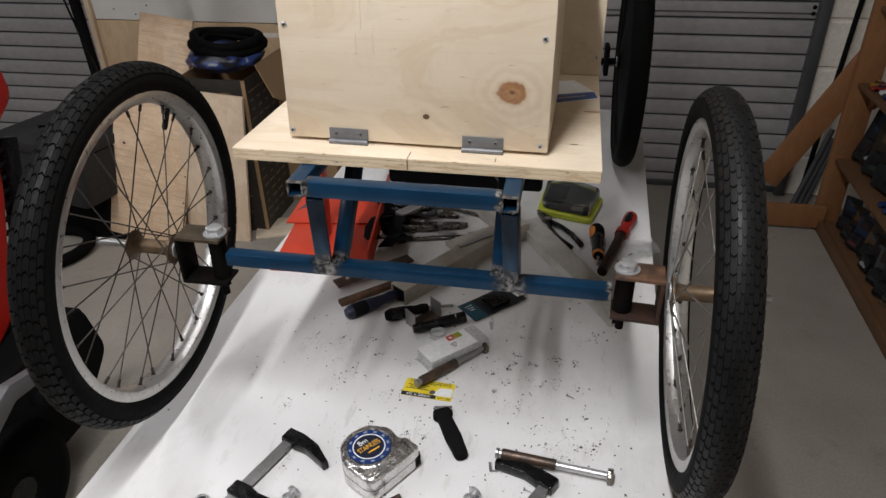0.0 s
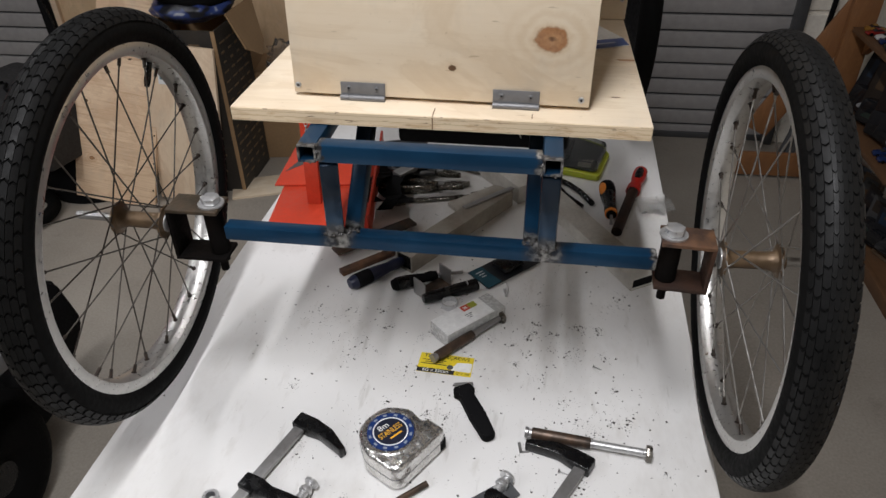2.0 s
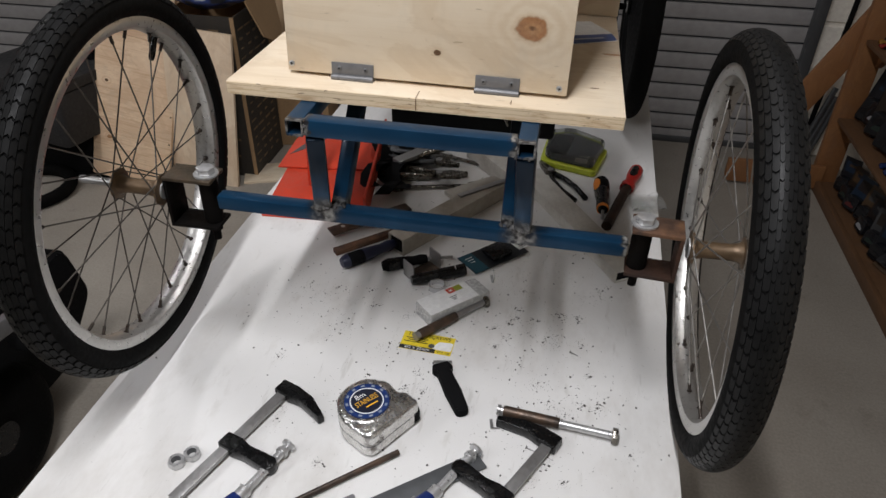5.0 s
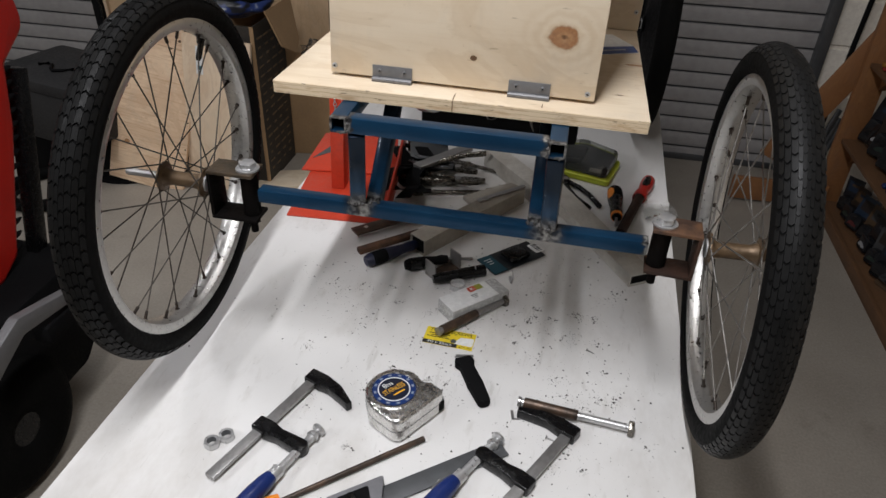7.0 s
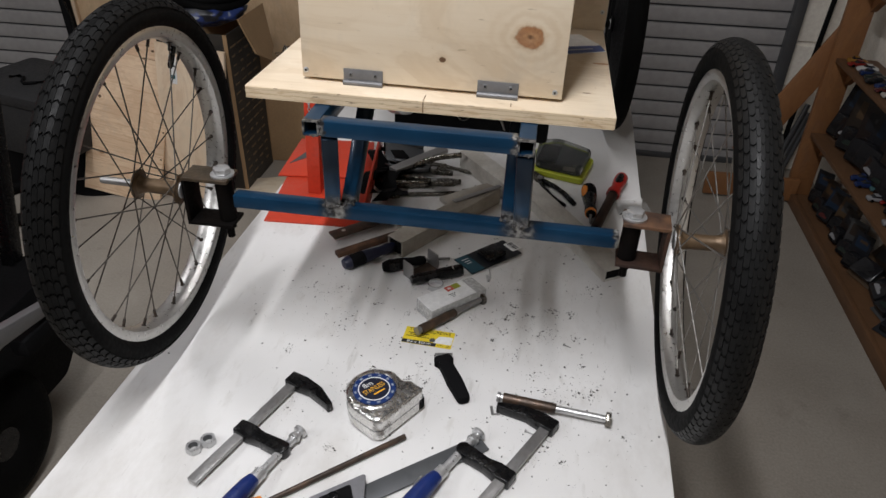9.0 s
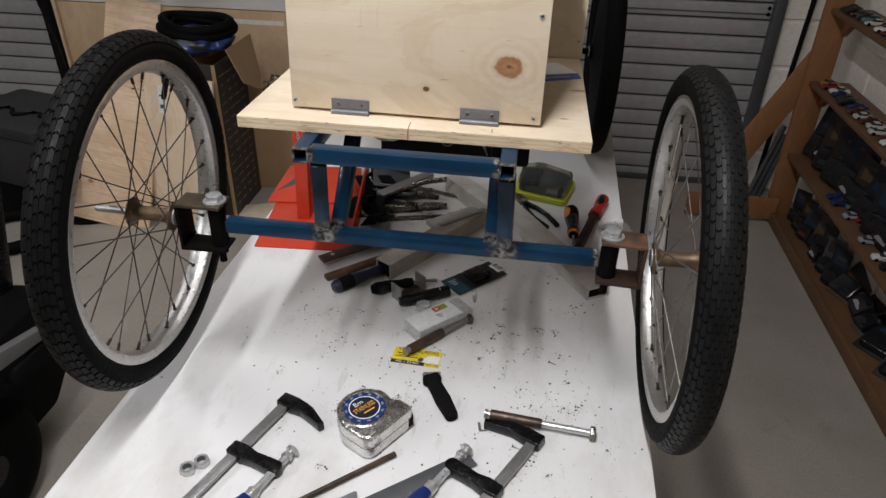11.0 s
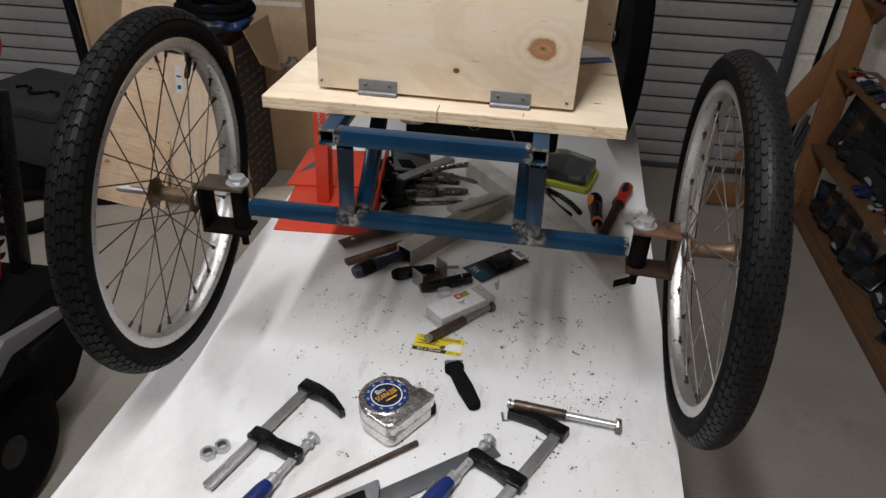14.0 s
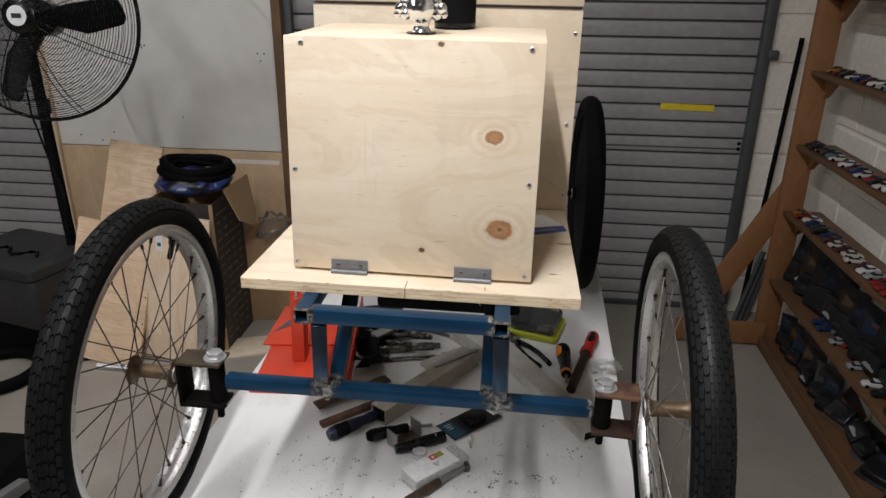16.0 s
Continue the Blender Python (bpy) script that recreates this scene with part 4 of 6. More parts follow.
dents = noise_tex(CASE_CHROME, coords(CASE_CHROME), 60.0, 3, 0.5)
bump(CASE_CHROME, dents, 0.8, 0.003)
part("case", bm, CASE_CHROME, tape)
part("raised_ring", bm_lathe([(0.0292, 0.0), (0.0305, 0.0016), (0.0325, 0.0019), (0.0350, 0.0012), (0.0365, -0.0006)], 48, T(-0.002, 0.006, 0.0398)), CASE_CHROME, tape, "raised chrome rim round the badge")
part("seam", bm_prism([(x * 1.006, y * 1.006) for x, y in case], 0.0195, 0.0205), DARK_STEEL, tape)
BADGE = T(-0.002, 0.006, 0.0405)
part("badge_ring", bm_lathe([(0, 0), (0.0285, 0), (0.0285, 0.0006), (0, 0.0006)], 48, BADGE), material("badge_blue", (0.008, 0.03, 0.13), 0.35), tape, "dark blue badge ring")
part("badge_band", bm_lathe([(0.020, 0.0007), (0.0215, 0.0007), (0.0215, 0.0009), (0.020, 0.0009)], 48, BADGE, closed=True), WHITE_CARD, tape)
part("badge_disc", bm_lathe([(0, 0.0007), (0.0195, 0.0007), (0.0195, 0.0010), (0, 0.0010)], 40, BADGE), material("badge_black", (0.012, 0.015, 0.03), 0.35), tape)
BADGE_GREY = material("badge_grey", (0.24, 0.27, 0.33), 0.4)
for k in range(12):
    part("badge_mark", bm_box(0.0030, 0.0046, 0.0003, BADGE @ pose(0, 0, 0, 0, 0, 30 * k) @ T(0.0252, 0, 0.00085)), BADGE_GREY, tape)
GOLD = material("gold_print", (0.8, 0.42, 0.03), 0.45)
word("8m", 0.0115, WHITE_CARD, tape, BADGE @ pose(0, 0, 0.0011, 0, 0, -8) @ T(-0.003, 0.0105, 0))
word("STAINLESS", 0.0085, GOLD, tape, BADGE @ pose(0, 0, 0.0011, 0, 0, -8) @ T(0, 0, 0) @ Matrix.Diagonal((0.82, 1.35, 1, 1)))
part("small_print", bm_box(0.017, 0.0022, 0.0002, BADGE @ pose(0, 0, 0.0011, 0, 0, -8) @ T(0.002, -0.009, 0)), GOLD, tape)
part("hook", join(bm_box(0.006, 0.0016, 0.020, T(0.044, -0.037, 0.014), 0.0004), bm_box(0.010, 0.0014, 0.018, T(0.040, -0.0405, 0.014), 0.0004)), BLACK_MATT, tape, "black end hook")


# F-clamps lying on their sides
def clamp(name_turn, x, y, bar, fixed_at, slide_at, jaw, side, handle):
    """Local y runs along the bar from its free end; the jaws reach to the given side."""
    c = flat("bar_clamp", "steel bar clamp with black jaws and blue grip, lying flat", "clamp", x, y, name_turn, 0.0, "bar clamps")
    part("bar", bm_box(0.0155, bar, 0.0065, T(0, bar / 2, 0.008), 0.0008), STEEL, c, "grey steel bar")
    for at, nm in ((fixed_at, "fixed_jaw"), (slide_at, "sliding_jaw")):
        if nm == "fixed_jaw":
            top = rounded([(-0.012, -0.012, 0.002), (0.013, -0.013, 0.003), (0.032, -0.011, 0.02), (0.058, -0.017, 0.01), (jaw - 0.002, -0.022, 0.002), (jaw + 0.001, -0.014, 0.002), (0.046, 0.004, 0.02), (0.016, 0.010, 0.006), (-0.012, 0.010, 0.003)], 3)
        else:
            top = rounded([(-0.012, -0.011, 0.003), (0.012, -0.012, 0.003), (0.03, -0.009, 0.02), (0.056, -0.010, 0.006), (jaw, -0.011, 0.009), (jaw, 0.011, 0.009), (0.056, 0.010, 0.006), (0.03, 0.008, 0.02), (0.012, 0.012, 0.003), (-0.012, 0.011, 0.003)], 3)
        top = [(x * side, y) for x, y in top][::side]
        part(nm, bm_prism(top, 0.0, 0.0165, T(0, at, 0), 0.0018), BLACK, c, "glossy black cast jaw")
        part("rib", bm_box(0.040, 0.0026, 0.001, T(0.030 * side, at - 0.001, 0.0167), 0.0003), BLACK, c)
    sx, dy = (jaw - 0.009) * side, 0.0
    spindle = join(bm_rod((sx, slide_at - 0.045, 0.0095), (sx, slide_at + 0.03, 0.0095), 0.0052, 14), *[bm_lathe([(0.0052, 0), (0.0062, 0.0008), (0.0052, 0.0016)], 14, T(sx, slide_at - 0.043 + 0.0028 * k, 0.0095) @ pose(0, 0, 0, -90, 0, 0)) for k in range(25)])
    part("spindle", spindle, ZINC, c, "threaded zinc spindle")
    part("swivel_pad", bm_lathe([(0, 0), (0.0085, 0), (0.0085, 0.004), (0.006, 0.008), (0.0052, 0.012), (0.010, 0.014), (0.010, 0.017), (0, 0.018)], 22, T(sx, slide_at + 0.022, 0.0098) @ pose(0, 0, 0, -90, 0, 0)), ZINC, c)
    part("ferrule", bm_lathe([(0, 0), (0.009, 0), (0.009, 0.016), (0.0075, 0.018), (0, 0.018)], 22, T(sx, slide_at - 0.043, 0.0105) @ pose(0, 0, 0, 90, 0, 0)), ZINC, c)
    part("grip", bm_lathe([(0, 0.0), (0.0092, 0.0), (0.0115, 0.012), (0.0125, 0.035), (0.0120, 0.06), (0.0105, handle - 0.01), (0.0085, handle), (0, handle)], 12, T(sx, slide_at - 0.058, 0.0128) @ pose(0, 0, 0, 90, 0, 0)), BLUE_GRIP, c, "dark blue wooden grip")
    return c


clamp(-22.2, -0.259, 0.714, 0.222, 0.2126, 0.099, 0.078, 1, 0.12)
clamp(-31.0, 0.0974, 0.6974, 0.222, 0.208, 0.093, 0.078, -1, 0.12)

# two long bolts with sleeves
def long_bolt(x, y, turn, z, length, label, tilt=0.0, sleeve=0.5, metal=ZINC):
    b = thing("long_bolt", label, "bolt", T(x, y, TABLE_Z + z) @ pose(0, 0, 0, 0, -tilt, turn), "long bolts")
    part("shank", bm_rod((0, 0, 0), (length, 0, 0), 0.0055, 18), metal, b, "bare steel shank")
    part("sleeve", bm_lathe([(0, 0), (0.0078, 0), (0.0082, 0.003), (0.0078, length * sleeve - 0.003), (0.0074, length * sleeve), (0, length * sleeve)], 20, T(0.006, 0, 0) @ AXIS), DULL_BROWN, b, "brown rusty sleeve")
    part("head", hexagon(0.0115, 0.008, T(length - 0.004, 0, 0) @ AXIS), DARK_CHROME, b, "dark rusty hexagon head")
    part("end_nut", bm_lathe([(0, 0), (0.0075, 0), (0.0075, 0.004), (0.005, 0.0055), (0, 0.0055)], 16, T(-0.003, 0, 0) @ AXIS), STEEL, b)
    return b


long_bolt(0.131, 0.9195, -8.0, 0.0105, 0.161, "long steel bolt with brown rusty sleeve beside a clamp jaw", 0.0, 0.49, ZINC)
long_bolt(-0.012, 1.051, 47.2, 0.0115, 0.146, "long dull steel bolt with dark sleeve beside the screw box", -1.2, 0.52, STEEL)

# hexagon nuts
nut = flat("hex_nut", "bright zinc hexagon nut lying on the table", "nut", -0.2815, 0.770, 10, 0.0, "loose nuts")
bm = bmesh.new()
loops = []
for inner, z, cut in ((0, 0.0, 0.0101), (0, 0.0016, 0.0113), (0, 0.0080, 0.0113), (0, 0.0095, 0.0099), (1, 0.0095, 0.0), (1, 0.0, 0.0)):
    row = []
    for k in range(36):
        a = math.tau * k / 36
        r = 0.0064 if inner else min(cut, 0.0100 / math.cos((a + math.pi / 6) % (math.pi / 3) - math.pi / 6))
        row.append(bm.verts.new((r * math.cos(a), r * math.sin(a), z)))
    loops.append(row)
for k in range(6):
    for j in range(36):
        bm.faces.new((loops[k][j], loops[k][(j + 1) % 36], loops[(k + 1) % 6][(j + 1) % 36], loops[(k + 1) % 6][j]))
bmesh.ops.recalc_face_normals(bm, faces=bm.faces[:])
part("body", bm, ZINC, nut)
part("thread", bm_lathe([(0.0066, 0.0002), (0.006, 0.0004), (0.006, 0.009), (0.0066, 0.0092)], 20, closed=True), DARK_STEEL, nut, "dark threaded bore")
copy_thing(nut, T(-0.267, 0.785, TABLE_Z + UP) @ pose(0, 0, 0, 0, 0, 33))

# flick knife
knife = flat("utility_knife", "black plastic handled craft knife with short steel blade", "knife", 0.057, 0.953, 27)
knife.scale = (0.95, 0.95, 1.0)
part("handle", bm_prism(rounded([(-0.010, -0.055, 0.008), (0.010, -0.055, 0.008), (0.013, -0.01, 0.012), (0.0115, 0.032, 0.008), (0.0165, 0.040, 0.004), (0.013, 0.052, 0.004), (-0.013, 0.052, 0.004), (-0.0165, 0.040, 0.004), (-0.0115, 0.032, 0.008), (-0.013, -0.01, 0.012)], 4), 0, 0.014, bevel=0.003), BLACK_MATT, knife)
part("blade", bm_box(0.030, 0.005, 0.002, T(0.006, 0.058, 0.007) @ pose(0, 0, 0, 0, 0, -18), 0.0005), STEEL, knife)

# screw packet card
card = flat("packet_card", "yellow printed screw packet card with black lettering", "card", 0.006, 1.0495, -5.2)
part("sheet", bm_box(0.084, 0.041, 0.0006), YELLOW, card)
part("strip", bm_box(0.058, 0.0085, 0.0003, T(-0.013, -0.0162, 0.0005)), INK, card)
part("picture", bm_prism(rounded([(0.008, -0.012, 0.003), (0.041, -0.012, 0.003), (0.041, 0.008, 0.003), (0.018, 0.006, 0.003)], 3), 0.0004, 0.0006), WHITE_CARD, card, "pale printed picture")
word("TIMBER SCREWS", 0.0098, INK, card, T(0.0, 0.0145, 0.0006))
word("6G x 25mm", 0.0085, WHITE_CARD, card, T(-0.013, -0.0162, 0.0009))
word("QTY: 100", 0.0052, INK, card, T(0.029, -0.0165, 0.0006))
for k, w in enumerate((0.036, 0.028, 0.040)):
    part("text_bar", bm_box(w, 0.0016, 0.0002, T(-0.018, 0.006 - 0.0042 * k, 0.0005)), INK, card)
part("screw_picture", bm_lathe([(0, 0), (0.005, 0), (0.005, 0.0002), (0, 0.0002)], 16, T(0.008, -0.006, 0.0006)), DARK_STEEL, card)

# clear box of screws
sbox = flat("screw_box", "clear plastic screw box with white card label", "box", 0.035, 1.1415, 42.5)
part("shell", bm_box(0.120, 0.046, 0.026, T(0, 0, 0.0135), 0.002), worn("cloudy_plastic", (0.5, 0.5, 0.49), (0.36, 0.36, 0.34), 0.25, scale=60, fine=200, amount=0.8), sbox, "cloudy plastic shell")
part("contents", bm_box(0.110, 0.040, 0.014, T(0, 0, 0.009), 0.003), worn("screws_pile", (0.4, 0.4, 0.38), (0.16, 0.15, 0.13), 0.45, 0.7, scale=150, fine=320, amount=1.0), sbox)
part("card_label", bm_box(0.096, 0.0445, 0.001, T(-0.011, 0, 0.0275)), WHITE_CARD, sbox)
part("red_mark", bm_box(0.014, 0.013, 0.0003, T(0.003, 0.013, 0.0282)), RED, sbox)
part("green_mark", bm_box(0.014, 0.013, 0.0003, T(0.0175, 0.013, 0.0282)), material("olive_print", (0.27, 0.3, 0.03), 0.5), sbox)
for a in (-40, 40):
    part("cross_mark", bm_box(0.008, 0.0018, 0.0003, T(0.003, 0.013, 0.0285) @ pose(0, 0, 0, 0, 0, a)), WHITE_CARD, sbox)
for k, w in enumerate((0.014, 0.010, 0.006)):
    part("text_bar", bm_box(w, 0.0012, 0.0002, T(-0.002, -0.002 - 0.004 * k, 0.0282)), INK, sbox)

# hose clip
clip = flat("hose_clip", "shiny steel hose clip", "hose clip", 0.0, 1.190, 20)
part("band", bm_lathe([(0.0135, 0), (0.0145, 0), (0.0145, 0.011), (0.0135, 0.011)], 36, closed=True), CHROME, clip)
part("housing", bm_box(0.014, 0.009, 0.011, T(0.0, 0.017, 0.006), 0.001), CHROME, clip)

# rod, square and blade at the near end
rod = flat("round_file", "brown round file with red handle end", "file", 0.003, 0.830, 219.5)
part("shaft", bm_rod((0, 0, 0.0045), (0.222, 0, 0.0045), 0.0042, 14, 0.0038), DULL_BROWN, rod)
part("handle", bm_lathe([(0, 0), (0.007, 0.001), (0.009, 0.012), (0.0095, 0.06), (0.007, 0.09), (0, 0.092)], 16, T(0.208, 0, 0.010) @ AXIS), ORANGE, rod, "orange red handle")
sq = flat("steel_square", "dark steel blade with grey plastic head", "square", 0.114, 0.836, 216.3)
part("blade", bm_box(0.29, 0.028, 0.0022, T(0.145, 0, 0.003), 0.0004), DARK_STEEL, sq, "dull dark steel blade")
part("head", bm_prism(rounded([(0.170, -0.022, 0.003), (0.250, -0.022, 0.003), (0.250, 0.022, 0.003), (0.195, 0.026, 0.003)], 3), 0.0045, 0.016, bevel=0.001), worn("grey_plastic", (0.17, 0.17, 0.18), (0.12, 0.12, 0.12), 0.45, scale=20), sq, "grey plastic head")
part("window", bm_prism(rounded([(0.195, -0.015, 0.003), (0.240, -0.015, 0.003), (0.240, 0.015, 0.003), (0.203, 0.016, 0.003)], 3), 0.0162, 0.0166), BLACK_MATT, sq)
part("knob", bm_lathe([(0, 0), (0.006, 0), (0.006, 0.008), (0, 0.009)], 16, T(0.223, -0.004, 0.0165)), BLACK, sq)
part("lock_screw", bm_rod((0.105, 0.012, 0.005), (0.120, 0.020, 0.006), 0.003, 10), STEEL, sq)

# bent clip, tiny screw, shavings
bent = flat("bent_clip", "small bent steel clip", "clip", 0.126, 0.898, 10)
part("strip", join(bm_box(0.004, 0.016, 0.002, T(-0.004, 0.003, 0.001)), bm_box(0.012, 0.002, 0.002, T(0.001, -0.005, 0.001))), STEEL, bent)
for x, y, a in ((0.172, 0.866, -20), (0.232, 1.062, -25)):
    s = flat("small_screw", "tiny countersunk steel screw", "screw", x, y, a, 0.0, "loose screws")
    part("shank", bm_rod((0, 0, 0.0018), (0.013, 0, 0.001), 0.0012, 8, 0.0006), STEEL, s)
    part("head", bm_lathe([(0, 0), (0.0028, 0), (0.0012, 0.002), (0, 0.002)], 10, T(-0.0005, 0, 0.0025) @ AXIS), STEEL, s)

# ---- heap of tools under the frame ----
def bar_between(name, label, cat, a, b, w, h, mat, z=0.0, hollow=False, end_mat=None):
    a, b = Vector((*a, 0)), Vector((*b, 0))
    d = b - a
    t = thing(name, label, cat, T(a.x, a.y, TABLE_Z + z + UP) @ pose(0, 0, 0, 0, 0, math.degrees(math.atan2(d.y, d.x))))
    if hollow:
        k = 0.0025
        part("tube", join(bm_box(d.length, w, k, T(d.length / 2, 0, k / 2), 0.0006), bm_box(d.length, w, k, T(d.length / 2, 0, h - k / 2), 0.0006), bm_box(d.length, k, h - 2 * k, T(d.length / 2, w / 2 - k / 2, h / 2)), bm_box(d.length, k, h - 2 * k, T(d.length / 2, -w / 2 + k / 2, h / 2))), mat, t)
        # black plate just within the open end, put in for the shade of the bore
        part("dark_plug", bm_box(0.004, w - 2 * k, h - 2 * k, T(0.006, 0, h / 2)), BLACK_MATT, t)
    else:
        part("bar", bm_box(d.length, w, h, T(d.length / 2, 0, h / 2), min(0.001, h / 4)), mat, t)
    return t


NAVY = worn("navy_grip", (0.005, 0.009, 0.035), (0.004, 0.005, 0.012), 0.4, scale=30)
GRIMY = worn("grimy_white_paint", (0.38, 0.35, 0.30), (0.16, 0.125, 0.09), 0.6, scale=12, fine=120, amount=0.9)
drilled = bar_between("steel_strip", "grey drilled steel strip", "strip", (-0.227, 1.312), (-0.095, 1.427), 0.028, 0.005, DULL_BROWN, 0.012)
part("hole", bm_lathe([(0, 0), (0.0042, 0), (0.0042, 0.0004), (0, 0.0004)], 16, T(0.028, 0.002, 0.0051)), DIRTY_WHITE, drilled, "round drilled hole showing the white table")
bar_between("timber_strip", "brown timber strip lying among tools", "strip", (-0.205, 1.262), (-0.10, 1.352), 0.016, 0.010, RUST)
bar_between("white_tube", "grimy pale painted rectangular tube, open ended", "tube", (-0.093, 1.287), (0.085, 1.535), 0.040, 0.036, GRIMY, 0, True)
bar_between("white_tube", "white painted rectangular steel tube, open ended", "tube", (0.333, 1.266), (0.143, 1.605), 0.050, 0.025, DIRTY_WHITE, 0, True)
bar_between("white_block", "white painted timber block", "block", (0.131, 1.545), (0.012, 1.705), 0.045, 0.040, DIRTY_WHITE, 0)
bar_between("steel_rule", "thin grey steel rule", "rule", (0.005, 1.447), (0.10, 1.532), 0.012, 0.003, STEEL, 0.037)


def driver(x, y, turn, label, grip, collar, length=0.105, shaft=0.10, shaft_mat=STEEL, r=0.0135):
    d = flat("screwdriver", label, "screwdriver", x, y, turn, r)
    part("handle", bm_lathe([(0, 0), (r * 0.7, 0.001), (r, 0.010), (r * 0.95, length * 0.45), (r * 0.7, length * 0.72), (r * 0.8, length * 0.86), (r * 0.6, length), (0, length)], 14, AXIS), grip, d)
    part("collar", bm_lathe([(r * 0.98, length * 0.12), (r * 1.03, length * 0.14), (r * 1.0, length * 0.36), (r * 0.93, length * 0.4)], 14, AXIS), collar, d)
    part("shaft", bm_rod((length, 0, 0), (length + shaft, 0, -r + 0.004), 0.0032, 10), shaft_mat, d)
    return d


driver(-0.180, 1.218, 43, "dark navy handled screwdriver", NAVY, BLACK_MATT, 0.115)
orange_driver = driver(0.300, 1.600, 269, "black and orange handled screwdriver", BLACK, BLACK_MATT, 0.125, 0.015, r=0.0165)
red_driver = driver(0.384, 1.672, 252, "red and black handled screwdriver with dark shaft", DEEP_RED, DEEP_RED, 0.105, 0.02, r=0.0145)
part("blade_tube", bm_rod((0.10, 0, 0), (0.26, 0, -0.004), 0.0105, 14), MID_RUST, red_driver, "brown tube over the shaft")
part("inlay", bm_lathe([(0, -0.026), (0.006, -0.022), (0.009, -0.01), (0.009, 0.01), (0.006, 0.022), (0, 0.026)], 14, T(0.036, 0, 0.0085) @ AXIS), BLACK, red_driver, "black rubber inlay")
part("inlay", bm_lathe([(0, -0.026), (0.007, -0.021), (0.0105, -0.008), (0.0105, 0.008), (0.007, 0.021), (0, 0.026)], 14, T(0.034, -0.0075, 0.0055) @ AXIS), ORANGE, orange_driver, "orange rubber inlay")
part("end_dot", bm_lathe([(0.0100, 0.1135), (0.0128, 0.115), (0.0125, 0.121), (0.0095, 0.123)], 14, AXIS), ORANGE, orange_driver, "orange band")
part("end_cap", bm_lathe([(0.0135, 0.083), (0.0150, 0.085), (0.0150, 0.103), (0.0135, 0.105)], 16, AXIS), DEEP_RED, red_driver)
driver(-0.106, 1.223, 26, "black plastic handled tool", BLACK_MATT, BLACK, 0.085, 0.05, r=0.012)
pen = flat("marker_pen", "black marker pen lying among tools", "pen", -0.047, 1.191, 28, 0.011)
pen.scale = (1.28, 1.2, 1.2)
part("barrel", bm_lathe([(0, 0), (0.0065, 0.001), (0.0085, 0.012), (0.0085, 0.045), (0.0092, 0.047), (0.0092, 0.080), (0, 0.081)], 18, AXIS), BLACK, pen)

u_brk = flat("u_bracket", "galvanised steel U bracket lying open", "bracket", -0.034, 1.234, 48)
part("web", bm_box(0.062, 0.030, 0.0025, T(0, 0, 0.0013), 0.0005), DULL_BROWN, u_brk)
for s in (-1, 1):
    part("flange", bm_box(0.0025, 0.030, 0.033, T(s * 0.0300, 0, 0.0175), 0.0005), STEEL, u_brk)

pack = flat("blister_pack", "black blister pack with teal corner", "packet", 0.090, 1.301, 43, 0.004)
part("backing_card", bm_box(0.125, 0.058, 0.001), material("dark_card", (0.008, 0.010, 0.013), 0.35), pack)
part("corner", bm_box(0.03, 0.057, 0.0004, T(-0.047, 0, 0.0008)), material("teal_print", (0.01, 0.06, 0.085), 0.4), pack, "teal printed corner")
part("blister", bm_box(0.045, 0.040, 0.010, T(0.008, 0, 0.006), 0.003), BLACK, pack, "glossy black moulded tray")
part("hanger", bm_box(0.022, 0.03, 0.0012, T(0.062, 0.0, 0.001), 0.0004), WHITE_CARD, pack)
for k in range(3):
    part("text_bar", bm_box(0.016 - 0.003 * k, 0.0018, 0.0003, T(-0.046, 0.016 - 0.007 * k, 0.0012)), WHITE_CARD, pack)
for k in range(6):
    part("printed_bar", bm_box(0.012, 0.0012 + 0.0006 * (k % 3), 0.0003, T(0.063, -0.011 + 0.0042 * k, 0.0018)), BLACK_MATT, pack)
for x, y, a in ((0.093, 1.222, 12), (0.024, 1.224, 24)):
    hook = flat("curved_strip", "thin curved grey strip standing on edge", "strip", x, y, a)
    part("strip", bm_sweep([(0.005 * math.cos(2.4 * k / 10 - 1.2), 0, 0.0015 + 0.029 * k / 10) for k in range(11)], 0.0013, 6), ZINC, hook)
    part("foot", bm_box(0.005, 0.022, 0.0012, T(0.003, 0.010, 0.0007), 0.0003), ZINC, hook)




def pliers(x, y, turn, z, grip, label, open_=8):
    p = flat("pliers", label, "pliers", x, y, turn, z, "pliers in the heap")
    for s in (-1, 1):
        part("handle", bm_sweep([(0.01, s * 0.004, 0.006), (0.04, s * 0.014, 0.006), (0.08, s * 0.018, 0.006), (0.13, s * 0.013, 0.006)], 0.0058, 8), grip, p)
        part("jaw", bm_prism([(0.012, s * 0.001), (0.0, s * 0.012), (-0.03, s * 0.008), (-0.048, s * 0.003), (-0.048, s * 0.0005)][::s], 0.001, 0.011, bevel=0.001), DARK_CHROME, p)
    part("pivot", bm_lathe([(0, 0.011), (0.007, 0.011), (0.007, 0.0135), (0, 0.014)], 16), STEEL, p)
    return p


pliers(-0.04, 1.59, 190, 0.0, DARK_CHROME, "bare steel locking pliers in the heap")
pliers(-0.052, 1.565, 178, 0.012, DARK_CHROME, "bright steel pliers in the tool heap")
pliers(-0.08, 1.65, 200, 0.004, BLACK_MATT, "black gripped pliers in the tool heap")
pliers(-0.06, 1.615, 168, 0.016, DARK_STEEL, "dull steel pliers in the tool heap")
pliers(0.19, 1.64, 300, 0.0, BLACK, "black gripped pliers beside the lime tray")
